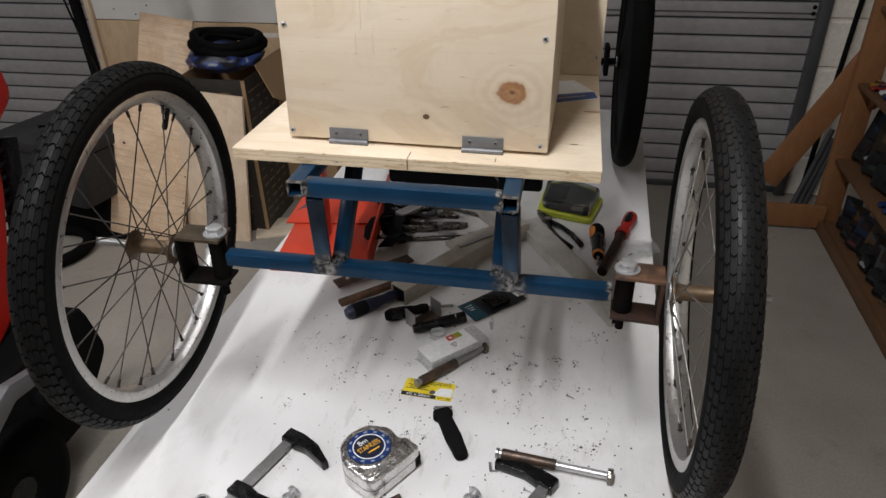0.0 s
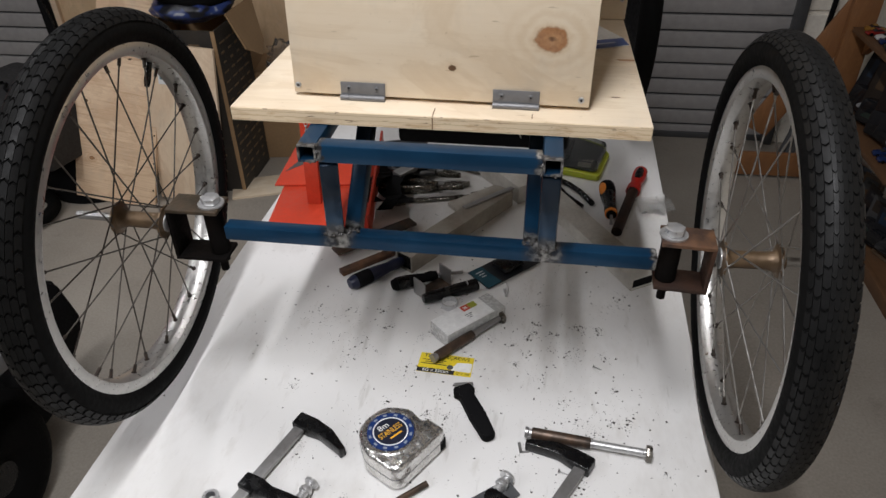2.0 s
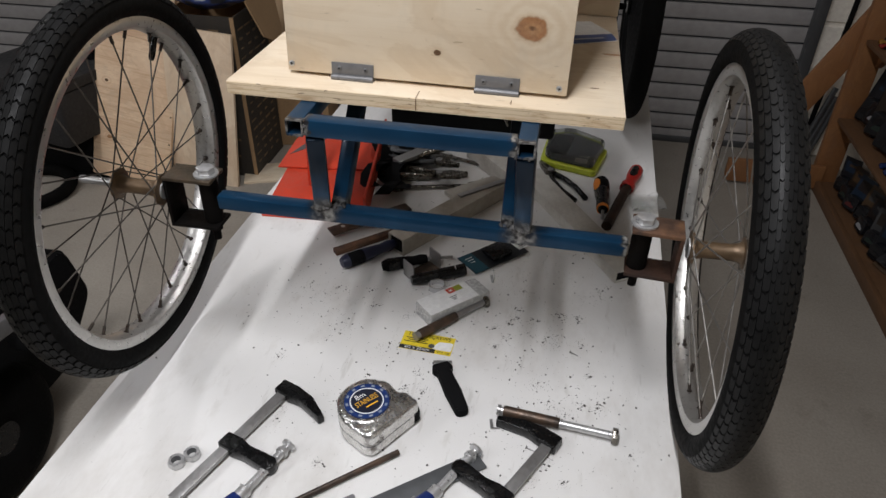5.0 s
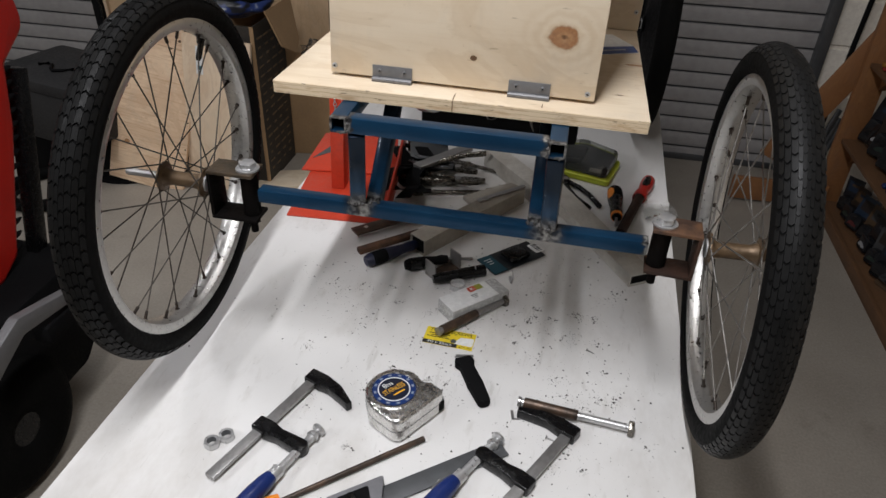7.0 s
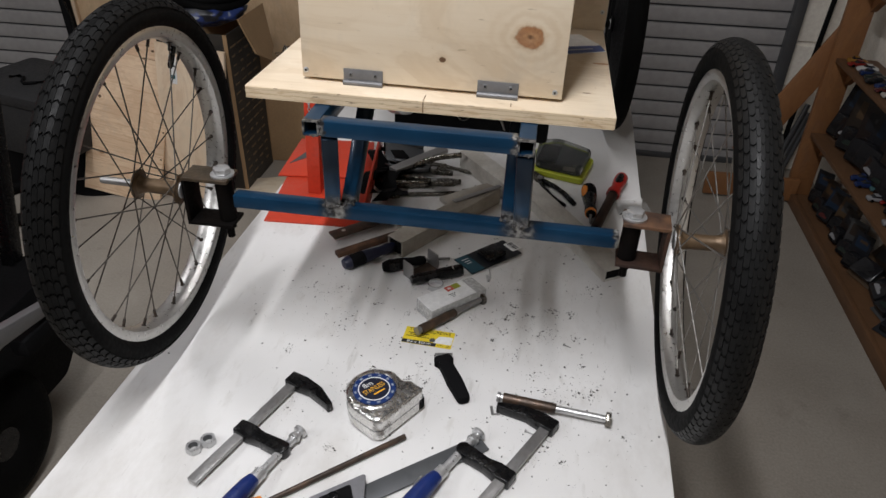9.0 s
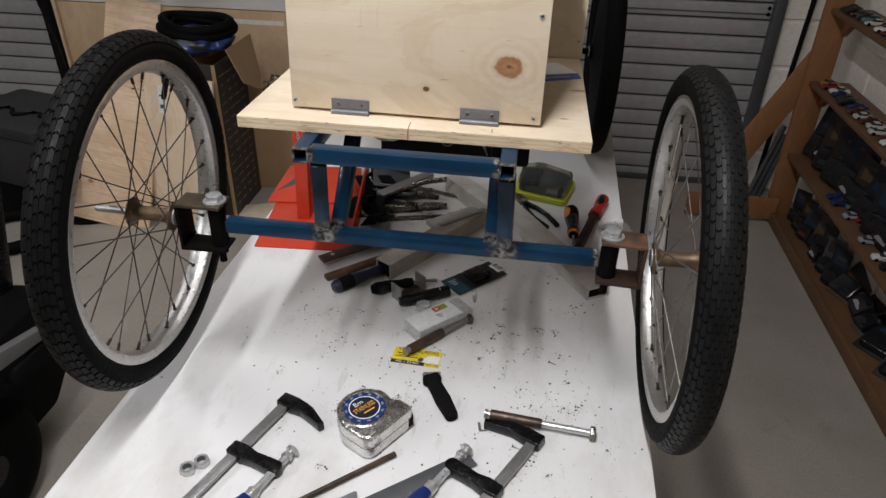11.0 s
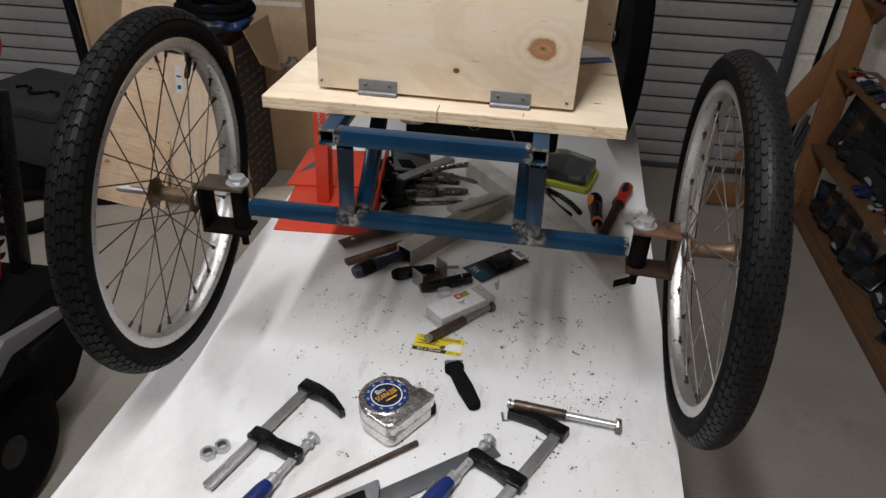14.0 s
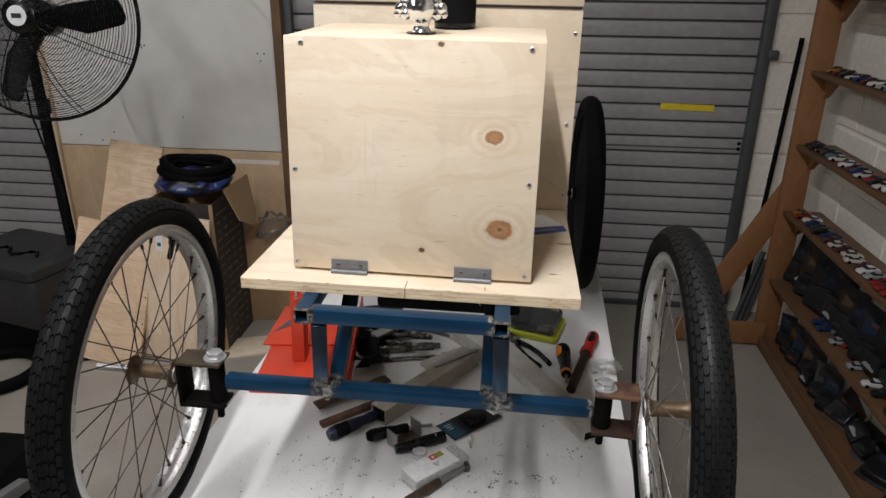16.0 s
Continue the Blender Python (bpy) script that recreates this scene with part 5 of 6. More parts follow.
web = flat("black_webbing", "crumpled black webbing strap beside the red stand", "strap", -0.168, 1.60, 4)
for k, (dx, lift, phase) in enumerate(((0.0, 0.004, 0.0), (0.028, 0.010, 1.3), (-0.022, 0.016, 2.4))):
    pts = [(dx + 0.018 * math.sin(0.9 * j + phase), -0.14 + 0.022 * j, lift + 0.012 + 0.011 * math.sin(1.3 * j + phase)) for j in range(13)]
    bm = bmesh.new()
    rows = [[bm.verts.new((x + w * 0.016, y + w * 0.004 * math.sin(j), z + t)) for w, t in ((-1, 0), (1, 0.003), (1, 0.0045), (-1, 0.0015))] for j, (x, y, z) in enumerate(pts)]
    for a, b in zip(rows, rows[1:]):
        for j in range(4):
            bm.faces.new((a[j], a[(j + 1) % 4], b[(j + 1) % 4], b[j]))
    bm.faces.new(rows[0][::-1])
    bm.faces.new(rows[-1])
    bmesh.ops.recalc_face_normals(bm, faces=bm.faces[:])
    part("strap", bm, BLACK_MATT, web)
for x, y, turn, length, label in ((-0.055, 1.535, 12, 0.15, "dark steel open spanner in the heap"), (0.005, 1.66, -20, 0.17, "long dark steel open spanner in the heap")):
    sp = flat("spanner", label, "spanner", x, y, turn, 0.0, "spanners in the heap")
    part("shank", bm_box(length, 0.011, 0.005, T(0, 0, 0.004), 0.0015), DARK_CHROME, sp)
    for e in (-1, 1):
        part("jaw", bm_prism([(e * (length / 2 - 0.004), -0.010), (e * (length / 2 + 0.012), -0.014), (e * (length / 2 + 0.022), -0.009), (e * (length / 2 + 0.010), -0.004), (e * (length / 2 + 0.010), 0.004), (e * (length / 2 + 0.022), 0.009), (e * (length / 2 + 0.012), 0.014), (e * (length / 2 - 0.004), 0.010)][::e], 0.0005, 0.0075), DARK_CHROME, sp)
bar_between("steel_bar", "dull grey flat steel bar across the tool heap", "bar", (-0.150, 1.575), (-0.045, 1.705), 0.026, 0.010, STEEL, 0.030)
bar_between("angle_plate", "worn grey angle plate beside white tubes", "plate", (-0.018, 1.494), (0.077, 1.574), 0.048, 0.010, GRIMY)
lever = flat("pry_lever", "curved grey steel lever on the tool heap", "lever", -0.11, 1.61, 24, 0.024)
part("arm", bm_sweep([(0.012 * k, 0.010 * math.sin(0.35 * k), 0.008 + 0.0015 * k) for k in range(11)], 0.0068, 8), DARK_CHROME, lever)
hold = flat("tool_tray", "dark grey steel offcut with bent sides", "offcut", -0.14, 1.69, 15)
part("plate", bm_box(0.10, 0.08, 0.003, T(0, 0, 0.02) @ pose(0, 0, 0, 12, 18, 0), 0.0006), DARK_STEEL, hold)
part("side", bm_box(0.10, 0.003, 0.04, T(0, 0.04, 0.024), 0.0006), DARK_STEEL, hold)
pack2 = flat("drill_bit_case", "clear lidded case with lime green tray", "case", 0.245, 1.722, -12)
part("tray", bm_prism(rounded([(-0.07, -0.06, 0.02), (0.06, -0.075, 0.01), (0.07, 0.05, 0.02), (-0.03, 0.09, 0.03), (-0.08, 0.06, 0.02)], 5), 0, 0.014, bevel=0.003), LIME, pack2, "lime green plastic tray")
part("lid", bm_prism(rounded([(-0.062, -0.052, 0.02), (0.052, -0.066, 0.01), (0.062, 0.044, 0.02), (-0.028, 0.082, 0.03), (-0.072, 0.054, 0.02)], 5), 0.0145, 0.042, bevel=0.006), SMOKE, pack2, "smoky clear plastic lid")
part("insert", bm_prism(rounded([(-0.058, -0.048, 0.018), (0.049, -0.062, 0.01), (0.058, 0.041, 0.018), (-0.026, 0.078, 0.026), (-0.068, 0.05, 0.018)], 5), 0.0142, 0.018), DARK_STEEL, pack2, "dark foam insert")
part("label", bm_box(0.04, 0.022, 0.001, T(0.028, -0.038, 0.0195)), DIRTY_WHITE, pack2)
part("contents", bm_box(0.045, 0.07, 0.014, T(-0.036, 0.012, 0.0255), 0.004), BLACK_MATT, pack2)
bag = flat("plastic_bag", "small crumpled clear plastic bag with white label", "bag", 0.392, 1.53, 10)
bm = bmesh.new()
bmesh.ops.create_grid(bm, x_segments=10, y_segments=8, size=1.0)
for v in bm.verts:
    v.co = Vector((v.co.x * 0.035, v.co.y * 0.03, 0.012 + 0.014 * noise.noise(v.co * 2.3)))
part("film", bm, CLEAR, bag)
part("label", bm_box(0.03, 0.02, 0.0006, T(0.004, 0.002, 0.004)), WHITE_CARD, bag)

# wires hanging under the deck
for k in range(4):
    pts = [(-0.02 + 0.035 * k + 0.02 * math.sin(j * 0.25 + 2 * k), 1.12 + 0.006 * j, 1.178 - (0.05 + 0.012 * k) * math.sin(j * 0.197)) for j in range(17)]
    w = thing("loose_wire", "thin grey wire hanging under the deck", "wire", Matrix(), "loose wires")
    part("strand", bm_sweep(pts, 0.0009, 5), SPOKE, w)
part("control_box", bm_box(0.245, 0.08, 0.115, T(0.042, 0.235, 0.078), 0.006), BLACK_MATT, cart, "black control box under the deck")
part("cable_plug", bm_lathe([(0, -0.016), (0.011, -0.015), (0.012, 0.008), (0.008, 0.016), (0, 0.017)], 18, T(0.178, 0.16, 0.112) @ pose(0, 0, 0, 80, 0, 20)), DEEP_RED, cart, "dark red plug under the deck")
motor = part("motor", bm_lathe([(0, -0.03), (0.02, -0.03), (0.023, -0.026), (0.023, 0.02), (0.019, 0.024), (0, 0.024)], 24, T(-0.062, 0.17, 0.085) @ pose(0, 0, 0, 70, 0, 30)), STEEL, cart, "bare steel motor can")
part("end_cap", bm_lathe([(0, 0.0245), (0.017, 0.0245), (0.016, 0.03), (0, 0.03)], 20, T(-0.062, 0.17, 0.085) @ pose(0, 0, 0, 70, 0, 30)), BLACK, motor)

# filings and grit on the table
def filings(count):
    rng = random.Random(5)
    verts, faces = [], []
    spots = [(-0.2, 1.12, 0.07), (0.0, 1.0, 0.08), (0.16, 1.13, 0.06), (0.26, 0.86, 0.06), (0.2, 0.95, 0.09), (-0.02, 0.95, 0.06), (0.2, 1.3, 0.06), (0.28, 1.36, 0.05), (0.12, 1.22, 0.05), (0.02, 1.38, 0.07)]
    spots += [(rng.triangular(-0.3, 0.33, 0.2), rng.uniform(0.8, 1.25), rng.choice((0.004, 0.006, 0.012, 0.02))) for _ in range(70)]
    for _ in range(count):
        if rng.random() < 0.82:
            cx, cy, w = spots[int(rng.random() ** 1.6 * len(spots))]
            x, y = rng.gauss(cx, w), rng.gauss(cy, w)
        else:
            x, y = rng.triangular(-0.36, 0.36, 0.15), rng.uniform(0.66, 1.6)
        if not (-0.47 + 0.04 * y < x < 0.355 + 0.04 * y):
            continue
        a, l = rng.uniform(0, math.pi), 0.0003 + 0.0019 * rng.random() ** 9
        w = l * rng.uniform(0.35, 0.8)
        c, s = math.cos(a), math.sin(a)
        b = len(verts)
        for lx, ly, lz in ((-l, -w, 0), (l, -w, 0), (l * 0.6, w, 0), (-l * 0.7, w, 0), (rng.uniform(-0.3, 0.3) * l, 0, w * 1.4)):
            verts.append((x + lx * c - ly * s, y + lx * s + ly * c, TABLE_Z + 0.0002 + lz))
        faces += [(b, b + 1, b + 4), (b + 1, b + 2, b + 4), (b + 2, b + 3, b + 4), (b + 3, b, b + 4)]
    me = bpy.data.meshes.new("steel_filings")
    me.from_pydata(verts, [], faces)
    me.materials.append(worn("filings_grey", (0.075, 0.07, 0.064), (0.19, 0.175, 0.155), 0.6, 0.3, scale=90))
    return tagged(new("steel_filings", me), "dark metal filings and grit scattered over the table", "filings", kind="stuff")


filings(5200)

# ---- shelves with toy cars ----
SHELF_U, SHELF_END = 1.268, 3.14
shelves = thing("wall_shelf", "brown stained timber shelf unit with diagonal brace", "shelf", ROOM)
LEVELS = [(0.03, 0.16), (0.327, 0.16), (0.652, 0.155), (0.945, 0.155), (1.245, 0.155), (1.54, 0.155), (1.84, 0.155)]
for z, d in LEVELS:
    # boards take the darker copy of the timber, shade included in its colour
    part("shelf_board", bm_box(d, 2.5, 0.018, T(SHELF_U + d / 2, SHELF_END - 1.25, z + 0.002), 0.0015), STAINED_X_SHADED, shelves)
    if z > 0.2:
        part("bracket", bm_prism([(0, 0), (0.10, 0), (0, -0.085)], -0.012, 0.012, T(SHELF_U + 0.075, SHELF_END - 0.001, z - 0.0115) @ pose(0, 0, 0, 90, 0, -90)), STAINED, shelves, "triangular timber bracket")
part("upright", bm_box(0.10, 0.03, 2.3, T(SHELF_U + 0.03, SHELF_END + 0.016, 1.15), 0.002), STAINED, shelves)
part("upright", bm_box(0.10, 0.03, 2.3, T(SHELF_U + 0.03, 0.62, 1.15), 0.002), STAINED, shelves)
part("skirting", bm_box(0.02, 2.5, 0.05, T(SHELF_U + 0.004, SHELF_END - 1.25, 0.026), 0.002), STAINED_X_SHADED, shelves)
part("diagonal_brace", bm_box(0.64, 0.02, 0.105, T(1.168, SHELF_END + 0.044, 0.482) @ pose(0, 0, 0, 0, -63.5, 0), 0.002), STAINED, shelves, "diagonal brown brace board")
part("foot_rail", bm_box(0.40, 0.022, 0.105, T(1.085, SHELF_END - 0.012, 0.066), 0.002), STAINED, shelves, "level brown foot rail")

PAINTS = [(0.24, 0.02, 0.016), (0.015, 0.03, 0.10), (0.62, 0.61, 0.58), (0.012, 0.012, 0.013), (0.07, 0.15, 0.16), (0.30, 0.15, 0.03), (0.30, 0.30, 0.31), (0.02, 0.03, 0.025), (0.09, 0.02, 0.02), (0.5, 0.47, 0.42)]
TOY_PAINT = [material("toy_paint", c, 0.25) for c in PAINTS]
TOY_GLASS = material("toy_glass", (0.02, 0.022, 0.025), 0.15)


def toy_car(paint, low, m):
    """A diecast car, nose along +y."""
    c = thing("toy_car", "small painted diecast toy car parked on the shelf", "toy car", m, "toy cars on the shelves")
    h = 0.011 if low else 0.014
    side = [(-0.037, 0.005), (-0.036, 0.004 + h), (-0.012, 0.006 + h), (0.012, 0.005 + h), (0.034, 0.001 + h), (0.038, 0.006), (0.036, 0.004), (-0.035, 0.004)]
    part("body", bm_prism(side, -0.0145, 0.0145, Matrix(((0, 0, 1, 0), (1, 0, 0, 0), (0, 1, 0, 0), (0, 0, 0, 1))), 0.0022), TOY_PAINT[paint], c)
    top = [(-0.024, 0.004 + h), (-0.016, 0.012 + h), (0.004, 0.0125 + h), (0.015, 0.005 + h)]
    cab = part("cabin", bm_prism(top, -0.0115, 0.0115, Matrix(((0, 0, 1, 0), (1, 0, 0, 0), (0, 1, 0, 0), (0, 0, 0, 1))), 0.0015), TOY_GLASS, c, "dark glazed cabin")
    part("roof", bm_prism([(-0.0145, 0.0118 + h), (-0.0145, 0.0135 + h), (0.003, 0.0138 + h), (0.0035, 0.0121 + h)], -0.0105, 0.0105, Matrix(((0, 0, 1, 0), (1, 0, 0, 0), (0, 1, 0, 0), (0, 0, 0, 1)))), TOY_PAINT[paint], cab)
    for x in (-0.0125, 0.0125):
        for y in (-0.023, 0.023):
            part("wheel", bm_lathe([(0, -0.003), (0.006, -0.003), (0.0062, 0), (0.006, 0.003), (0, 0.003)], 12, T(x, y, 0.0062) @ AXIS), BLACK, c)
    return c


TOYS = [toy_car(p, k % 2, ROOM @ T(SHELF_U + 0.06, 3.06 - 0.06 * k, 1.257) @ pose(0, 0, 0, 0, 0, 90)) for k, p in enumerate((5, 8, 3, 9, 1, 8, 2, 6, 4, 0, 7))]
rng = random.Random(11)
FIRST = {0.957: (2, 2, 1, 10, 8, 3, 9, 6, 1), 0.664: (0, 9, 6, 4, 10, 2, 4, 1, 3)}
for z, start, stop, gap in ((1.257, 2.38, 1.7, 0.052), (0.957, 3.08, 1.7, 0.047), (0.664, 3.08, 1.5, 0.045), (0.339, 2.70, 1.4, 0.055), (1.552, 3.0, 2.2, 0.06)):
    v = start
    known = list(FIRST.get(z, ()))
    while v > stop:
        if z < 0.5 and rng.random() < 0.15:
            v -= gap
            continue
        pick = known.pop(0) if known else rng.choice((1, 2, 2, 3, 4, 4, 5, 6, 7, 9, 10, 10))
        copy_thing(TOYS[pick], ROOM @ T(SHELF_U + 0.052 + rng.uniform(-0.006, 0.012), v, z) @ pose(0, 0, 0, 0, 0, rng.choice((90, 90, 90, -90)) + rng.uniform(-14, 14)))
        v -= gap * rng.uniform(0.85, 1.25)
    if z == 0.339:
        for v in (2.62, 2.52, 2.40, 2.33, 2.2, 2.08):
            copy_thing(rng.choice(TOYS), ROOM @ T(SHELF_U + 0.10, v, z) @ pose(0, 0, 0, 0, 0, 80))

PACK_CARD = [worn("pack_card", c, tuple(0.4 * x for x in c), 0.5, scale=30) for c in ((0.006, 0.007, 0.011), (0.022, 0.014, 0.009), (0.006, 0.020, 0.045), (0.075, 0.042, 0.018), (0.013, 0.007, 0.006), (0.05, 0.05, 0.052))]


DARK_BLISTER = material("dark_blister", (0.012, 0.012, 0.014), 0.12)


def toy_pack(k, m, big=False):
    p = thing("toy_packet", "dark glossy blister packet leaning on the shelf", "packet", m, "packets on the shelves")
    w, h = (0.13, 0.185) if big else (0.08, 0.15)
    part("card", bm_box(w, 0.0015, h, T(0, 0, h / 2), 0.0004), PACK_CARD[k % 6], p)
    dome = rounded([(-w * 0.4, h * 0.06, 0.008), (w * 0.4, h * 0.06, 0.008), (w * 0.36, h * 0.46, 0.014), (-w * 0.36, h * 0.46, 0.014)], 3)
    part("blister", bm_prism(dome, 0.001, 0.034, pose(0, 0, 0, 90, 0, 0), 0.004), DARK_BLISTER, p, "dark glossy plastic blister")
    part("toy", bm_prism(rounded([(-w * 0.27, 0.0, 0.003), (w * 0.27, 0.0, 0.003), (w * 0.25, 0.009, 0.003), (w * 0.10, 0.011, 0.003), (w * 0.04, 0.016, 0.003), (-w * 0.14, 0.016, 0.003), (-w * 0.2, 0.010, 0.003)], 2), 0.0345, 0.037, T(0, 0, h * 0.16) @ pose(0, 0, 0, 90, 0, 0)), TOY_PAINT[(3, 7, 8, 3, 6, 7, 3)[k % 7]], p)
    part("print", bm_box(w * 0.7, 0.0006, h * 0.3, T(0, -0.0012, h * 0.74)), PACK_CARD[(k + 2) % 6], p)
    part("printed_bar", bm_box(w * 0.42, 0.0005, h * 0.07, T(w * 0.05, -0.0018, h * 0.78)), PACK_CARD[(k * 5 + 3) % 6], p)
    return p


v = 3.06
for k in range(7):
    toy_pack(k, ROOM @ T(SHELF_U + 0.075 + rng.uniform(0, 0.025), v, 0.0425) @ pose(0, 0, 0, rng.uniform(-16, -4), rng.uniform(-5, 5), -62 + rng.uniform(-22, 22)))
    v -= rng.uniform(0.055, 0.10)
v = 2.46
for k in range(9):
    toy_pack(k + 3, ROOM @ T(SHELF_U + 0.07 + rng.uniform(-0.01, 0.02), v, 0.0455) @ pose(0, 0, 0, -rng.uniform(38, 72), 0, -75 + rng.uniform(-24, 24)), rng.random() < 0.7)
    v -= rng.uniform(0.09, 0.15)
v = 3.07
for k in range(17):
    toy_pack((0, 4, 1, 6, 10)[k % 5], ROOM @ T(SHELF_U + 0.10 + rng.uniform(-0.012, 0.012), v, 0.339) @ pose(0, 0, 0, -rng.uniform(3, 14), rng.uniform(-6, 6), -66 + rng.uniform(-22, 22)) @ Matrix.Scale(1.25 if k < 6 else 1.0, 4), rng.random() < 0.6)
    v -= rng.uniform(0.05, 0.09)

pole = solid("steel_rod", bm_rod((1.262, 3.42, 0.002), (1.318, 3.44, 1.36), 0.011, 12), BLACK_MATT, "long black rod leaning against the pillar", "rod", ROOM)
pipes = thing("pipe_bundle", "short grey plastic pipes leaning behind the brace", "pipes", ROOM)
for k in range(3):
    part("pipe", bm_rod((1.22 + 0.03 * k, 3.36 + 0.012 * k, 0.001), (1.325 + 0.012 * k, 3.42, 0.36 - 0.04 * k), 0.012, 12), DARK_STEEL, pipes)

# ---- boards, cartons and bag by the pier ----
def board(label, u, v, w, h, lean, roll, mat, thick=0.017, nails=False):
    b = thing("plywood_board", label, "board", ROOM @ T(u, v, 0.002) @ pose(0, 0, 0, -lean, roll, 0), "leaning boards")
    part("sheet", bm_box(w, thick, h, T(0, 0, h / 2), 0.001), mat, b)
    if nails:
        for k in range(7):
            part("nail_hole", bm_lathe([(0, 0), (0.0035, 0), (0.0035, 0.0006), (0, 0.0006)], 10, T(w / 2 - 0.008, -thick / 2 - 0.0002, h - 0.05 - 0.12 * k) @ pose(0, 0, 0, 90, 0, 0)), SHADED_RUST, b)
    return b


board("tall narrow plywood plank leaning back, nail holes along one edge", -1.675, 2.665, 0.236, 0.95, 17, 8.0, PLY_LEVEL, nails=True)
board("wide plywood board with brown streaks leaning on the plank", -1.675, 2.60, 0.345, 0.62, 13, 9.8, PLY_LEVEL, nails=True)
tagged_board = board("pale square plywood board leaning on the carton", -1.345, 2.655, 0.29, 0.66, 5, 4.6, PLY_UP)

tag = part("paper_tag", bm_box(0.030, 0.0008, 0.115, T(-0.072, -0.0096, 0.56)), WHITE_CARD, tagged_board, "white paper tag")
part("text_bar", bm_box(0.016, 0.0003, 0.016, T(-0.072, -0.0103, 0.53)), TEAL_INK, tag)
part("text_bar", bm_box(0.020, 0.0003, 0.006, T(-0.072, -0.0103, 0.575)), INK, tag)
carton = thing("cardboard_carton", "black printed cardboard carton standing on the floor, flaps open", "carton", ROOM @ T(-1.30, 2.90, 0))
part("front", bm_box(0.30, 0.006, 0.70, T(0, -0.15, 0.352)), BLACK_CARD, carton)
part("back", bm_box(0.30, 0.006, 0.70, T(0, 0.15, 0.352)), CARDBOARD, carton)
part("side", bm_box(0.006, 0.294, 0.70, T(0.147, 0, 0.352)), BLACK_CARD, carton)
part("side", bm_box(0.006, 0.294, 0.70, T(-0.147, 0, 0.352)), CARDBOARD, carton)
part("bottom", bm_box(0.288, 0.29, 0.006, T(0, 0, 0.006)), CARDBOARD, carton)
part("filling", bm_box(0.286, 0.288, 0.5, T(0, 0, 0.26)), CARDBOARD, carton)
part("corner_tape", bm_box(0.016, 0.004, 0.70, T(0.144, -0.1525, 0.352)), CARDBOARD, carton, "bare brown carton edge")
part("flap", bm_prism([(-0.13, 0.02), (0.13, 0.02), (0.07, -0.15), (0.0, -0.19), (-0.10, -0.13)], -0.003, 0.003, T(0.195, 0.02, 0.735) @ pose(0, 0, 0, 72, 0, 90)), CARDBOARD, carton, "torn brown flap hanging open")
TAN_INK = worn("tan_print", (0.17, 0.115, 0.065), (0.1, 0.07, 0.04), 0.8, scale=20)
ink = random.Random(3)
for k in range(16):
    for j in range(4):
        part("text_bar", bm_box(0.001, ink.uniform(0.018, 0.05), ink.uniform(0.006, 0.010), T(0.1505, -0.105 + 0.066 * j + ink.uniform(-0.006, 0.006), 0.06 + 0.039 * k)), TAN_INK, carton)
    if k % 2:
        part("text_bar", bm_box(ink.uniform(0.04, 0.08), 0.001, 0.009, T(0.06, -0.1535, 0.06 + 0.039 * k)), TAN_INK, carton)

sack = thing("blue_sack", "blue and white printed plastic sack on the carton", "sack", ROOM @ T(-1.285, 2.885, 0.704))
bm = bmesh.new()
bmesh.ops.create_uvsphere(bm, u_segments=32, v_segments=18, radius=1.0)
for v in bm.verts:
    n = noise.noise(v.co * 2.2)
    v.co = Vector((v.co.x * 0.158 * (1 + 0.16 * n), v.co.y * 0.14 * (1 + 0.12 * n), 0.055 + max(-0.055, 0.055 * v.co.z * (1 + 0.3 * n))))
m_sack = material("printed_sack", (0.02, 0.05, 0.22), 0.35)
pat = noise_tex(m_sack, coords(m_sack, (1, 1, 2)), 14.0, 2, 0.4)
colour_to(m_sack, ramp(m_sack, pat, [(0.46, (0.008, 0.009, 0.014)), (0.52, (0.014, 0.03, 0.13)), (0.64, (0.03, 0.055, 0.18)), (0.70, (0.4, 0.42, 0.46))]))
part("bag", bm, m_sack, sack)
coil = thing("inner_tube_coil", "coiled black rubber inner tube lying on the sack", "inner tube", ROOM @ T(-1.275, 2.90, 0.805) @ pose(0, 0, 0, 4, 3, 0))
for k, (r, z, w) in enumerate(((0.140, 0.0, 0.021), (0.128, 0.028, 0.019), (0.112, 0.010, 0.012))):
    part("loop", bm_sweep([((r + 0.012 * math.sin(2 * a + 1.7 * k) + 0.006 * math.sin(3 * a + k)) * math.cos(a), (r * 0.8) * math.sin(a), z + 0.008 * math.sin(2 * a + k)) for a in (math.tau * j / 40 for j in range(40))], w, 10, closed=True), SIDEWALL, coil)

carton2 = thing("cardboard_carton", "torn open brown carton with clear wrapping", "carton", ROOM @ T(-1.07, 3.2, 0) @ pose(0, 0, 0, 0, 0, 8))
part("body", bm_box(0.26, 0.24, 0.42, T(0, 0, 0.212), 0.002), CARDBOARD, carton2)
part("flap", bm_box(0.006, 0.2, 0.18, T(-0.13, 0, 0.49) @ pose(0, 0, 0, 0, -14, 0)), CARDBOARD, carton2)
bm = bmesh.new()
bmesh.ops.create_uvsphere(bm, u_segments=20, v_segments=12, radius=0.09)
for v in bm.verts:
    v.co *= 0.8 + 0.5 * noise.noise(v.co * 26)
bm.transform(T(0.02, -0.06, 0.46))
part("wrapping", bm, CLEAR, carton2, "crumpled clear wrapping")
off = solid("plywood_offcut", bm_box(0.30, 0.16, 0.012, Matrix(), 0.001), PLY, "plywood offcut lying on the floor", "offcut", ROOM @ T(-1.07, 2.80, 0.0062) @ pose(0, 0, 0, 0, 0, 20))

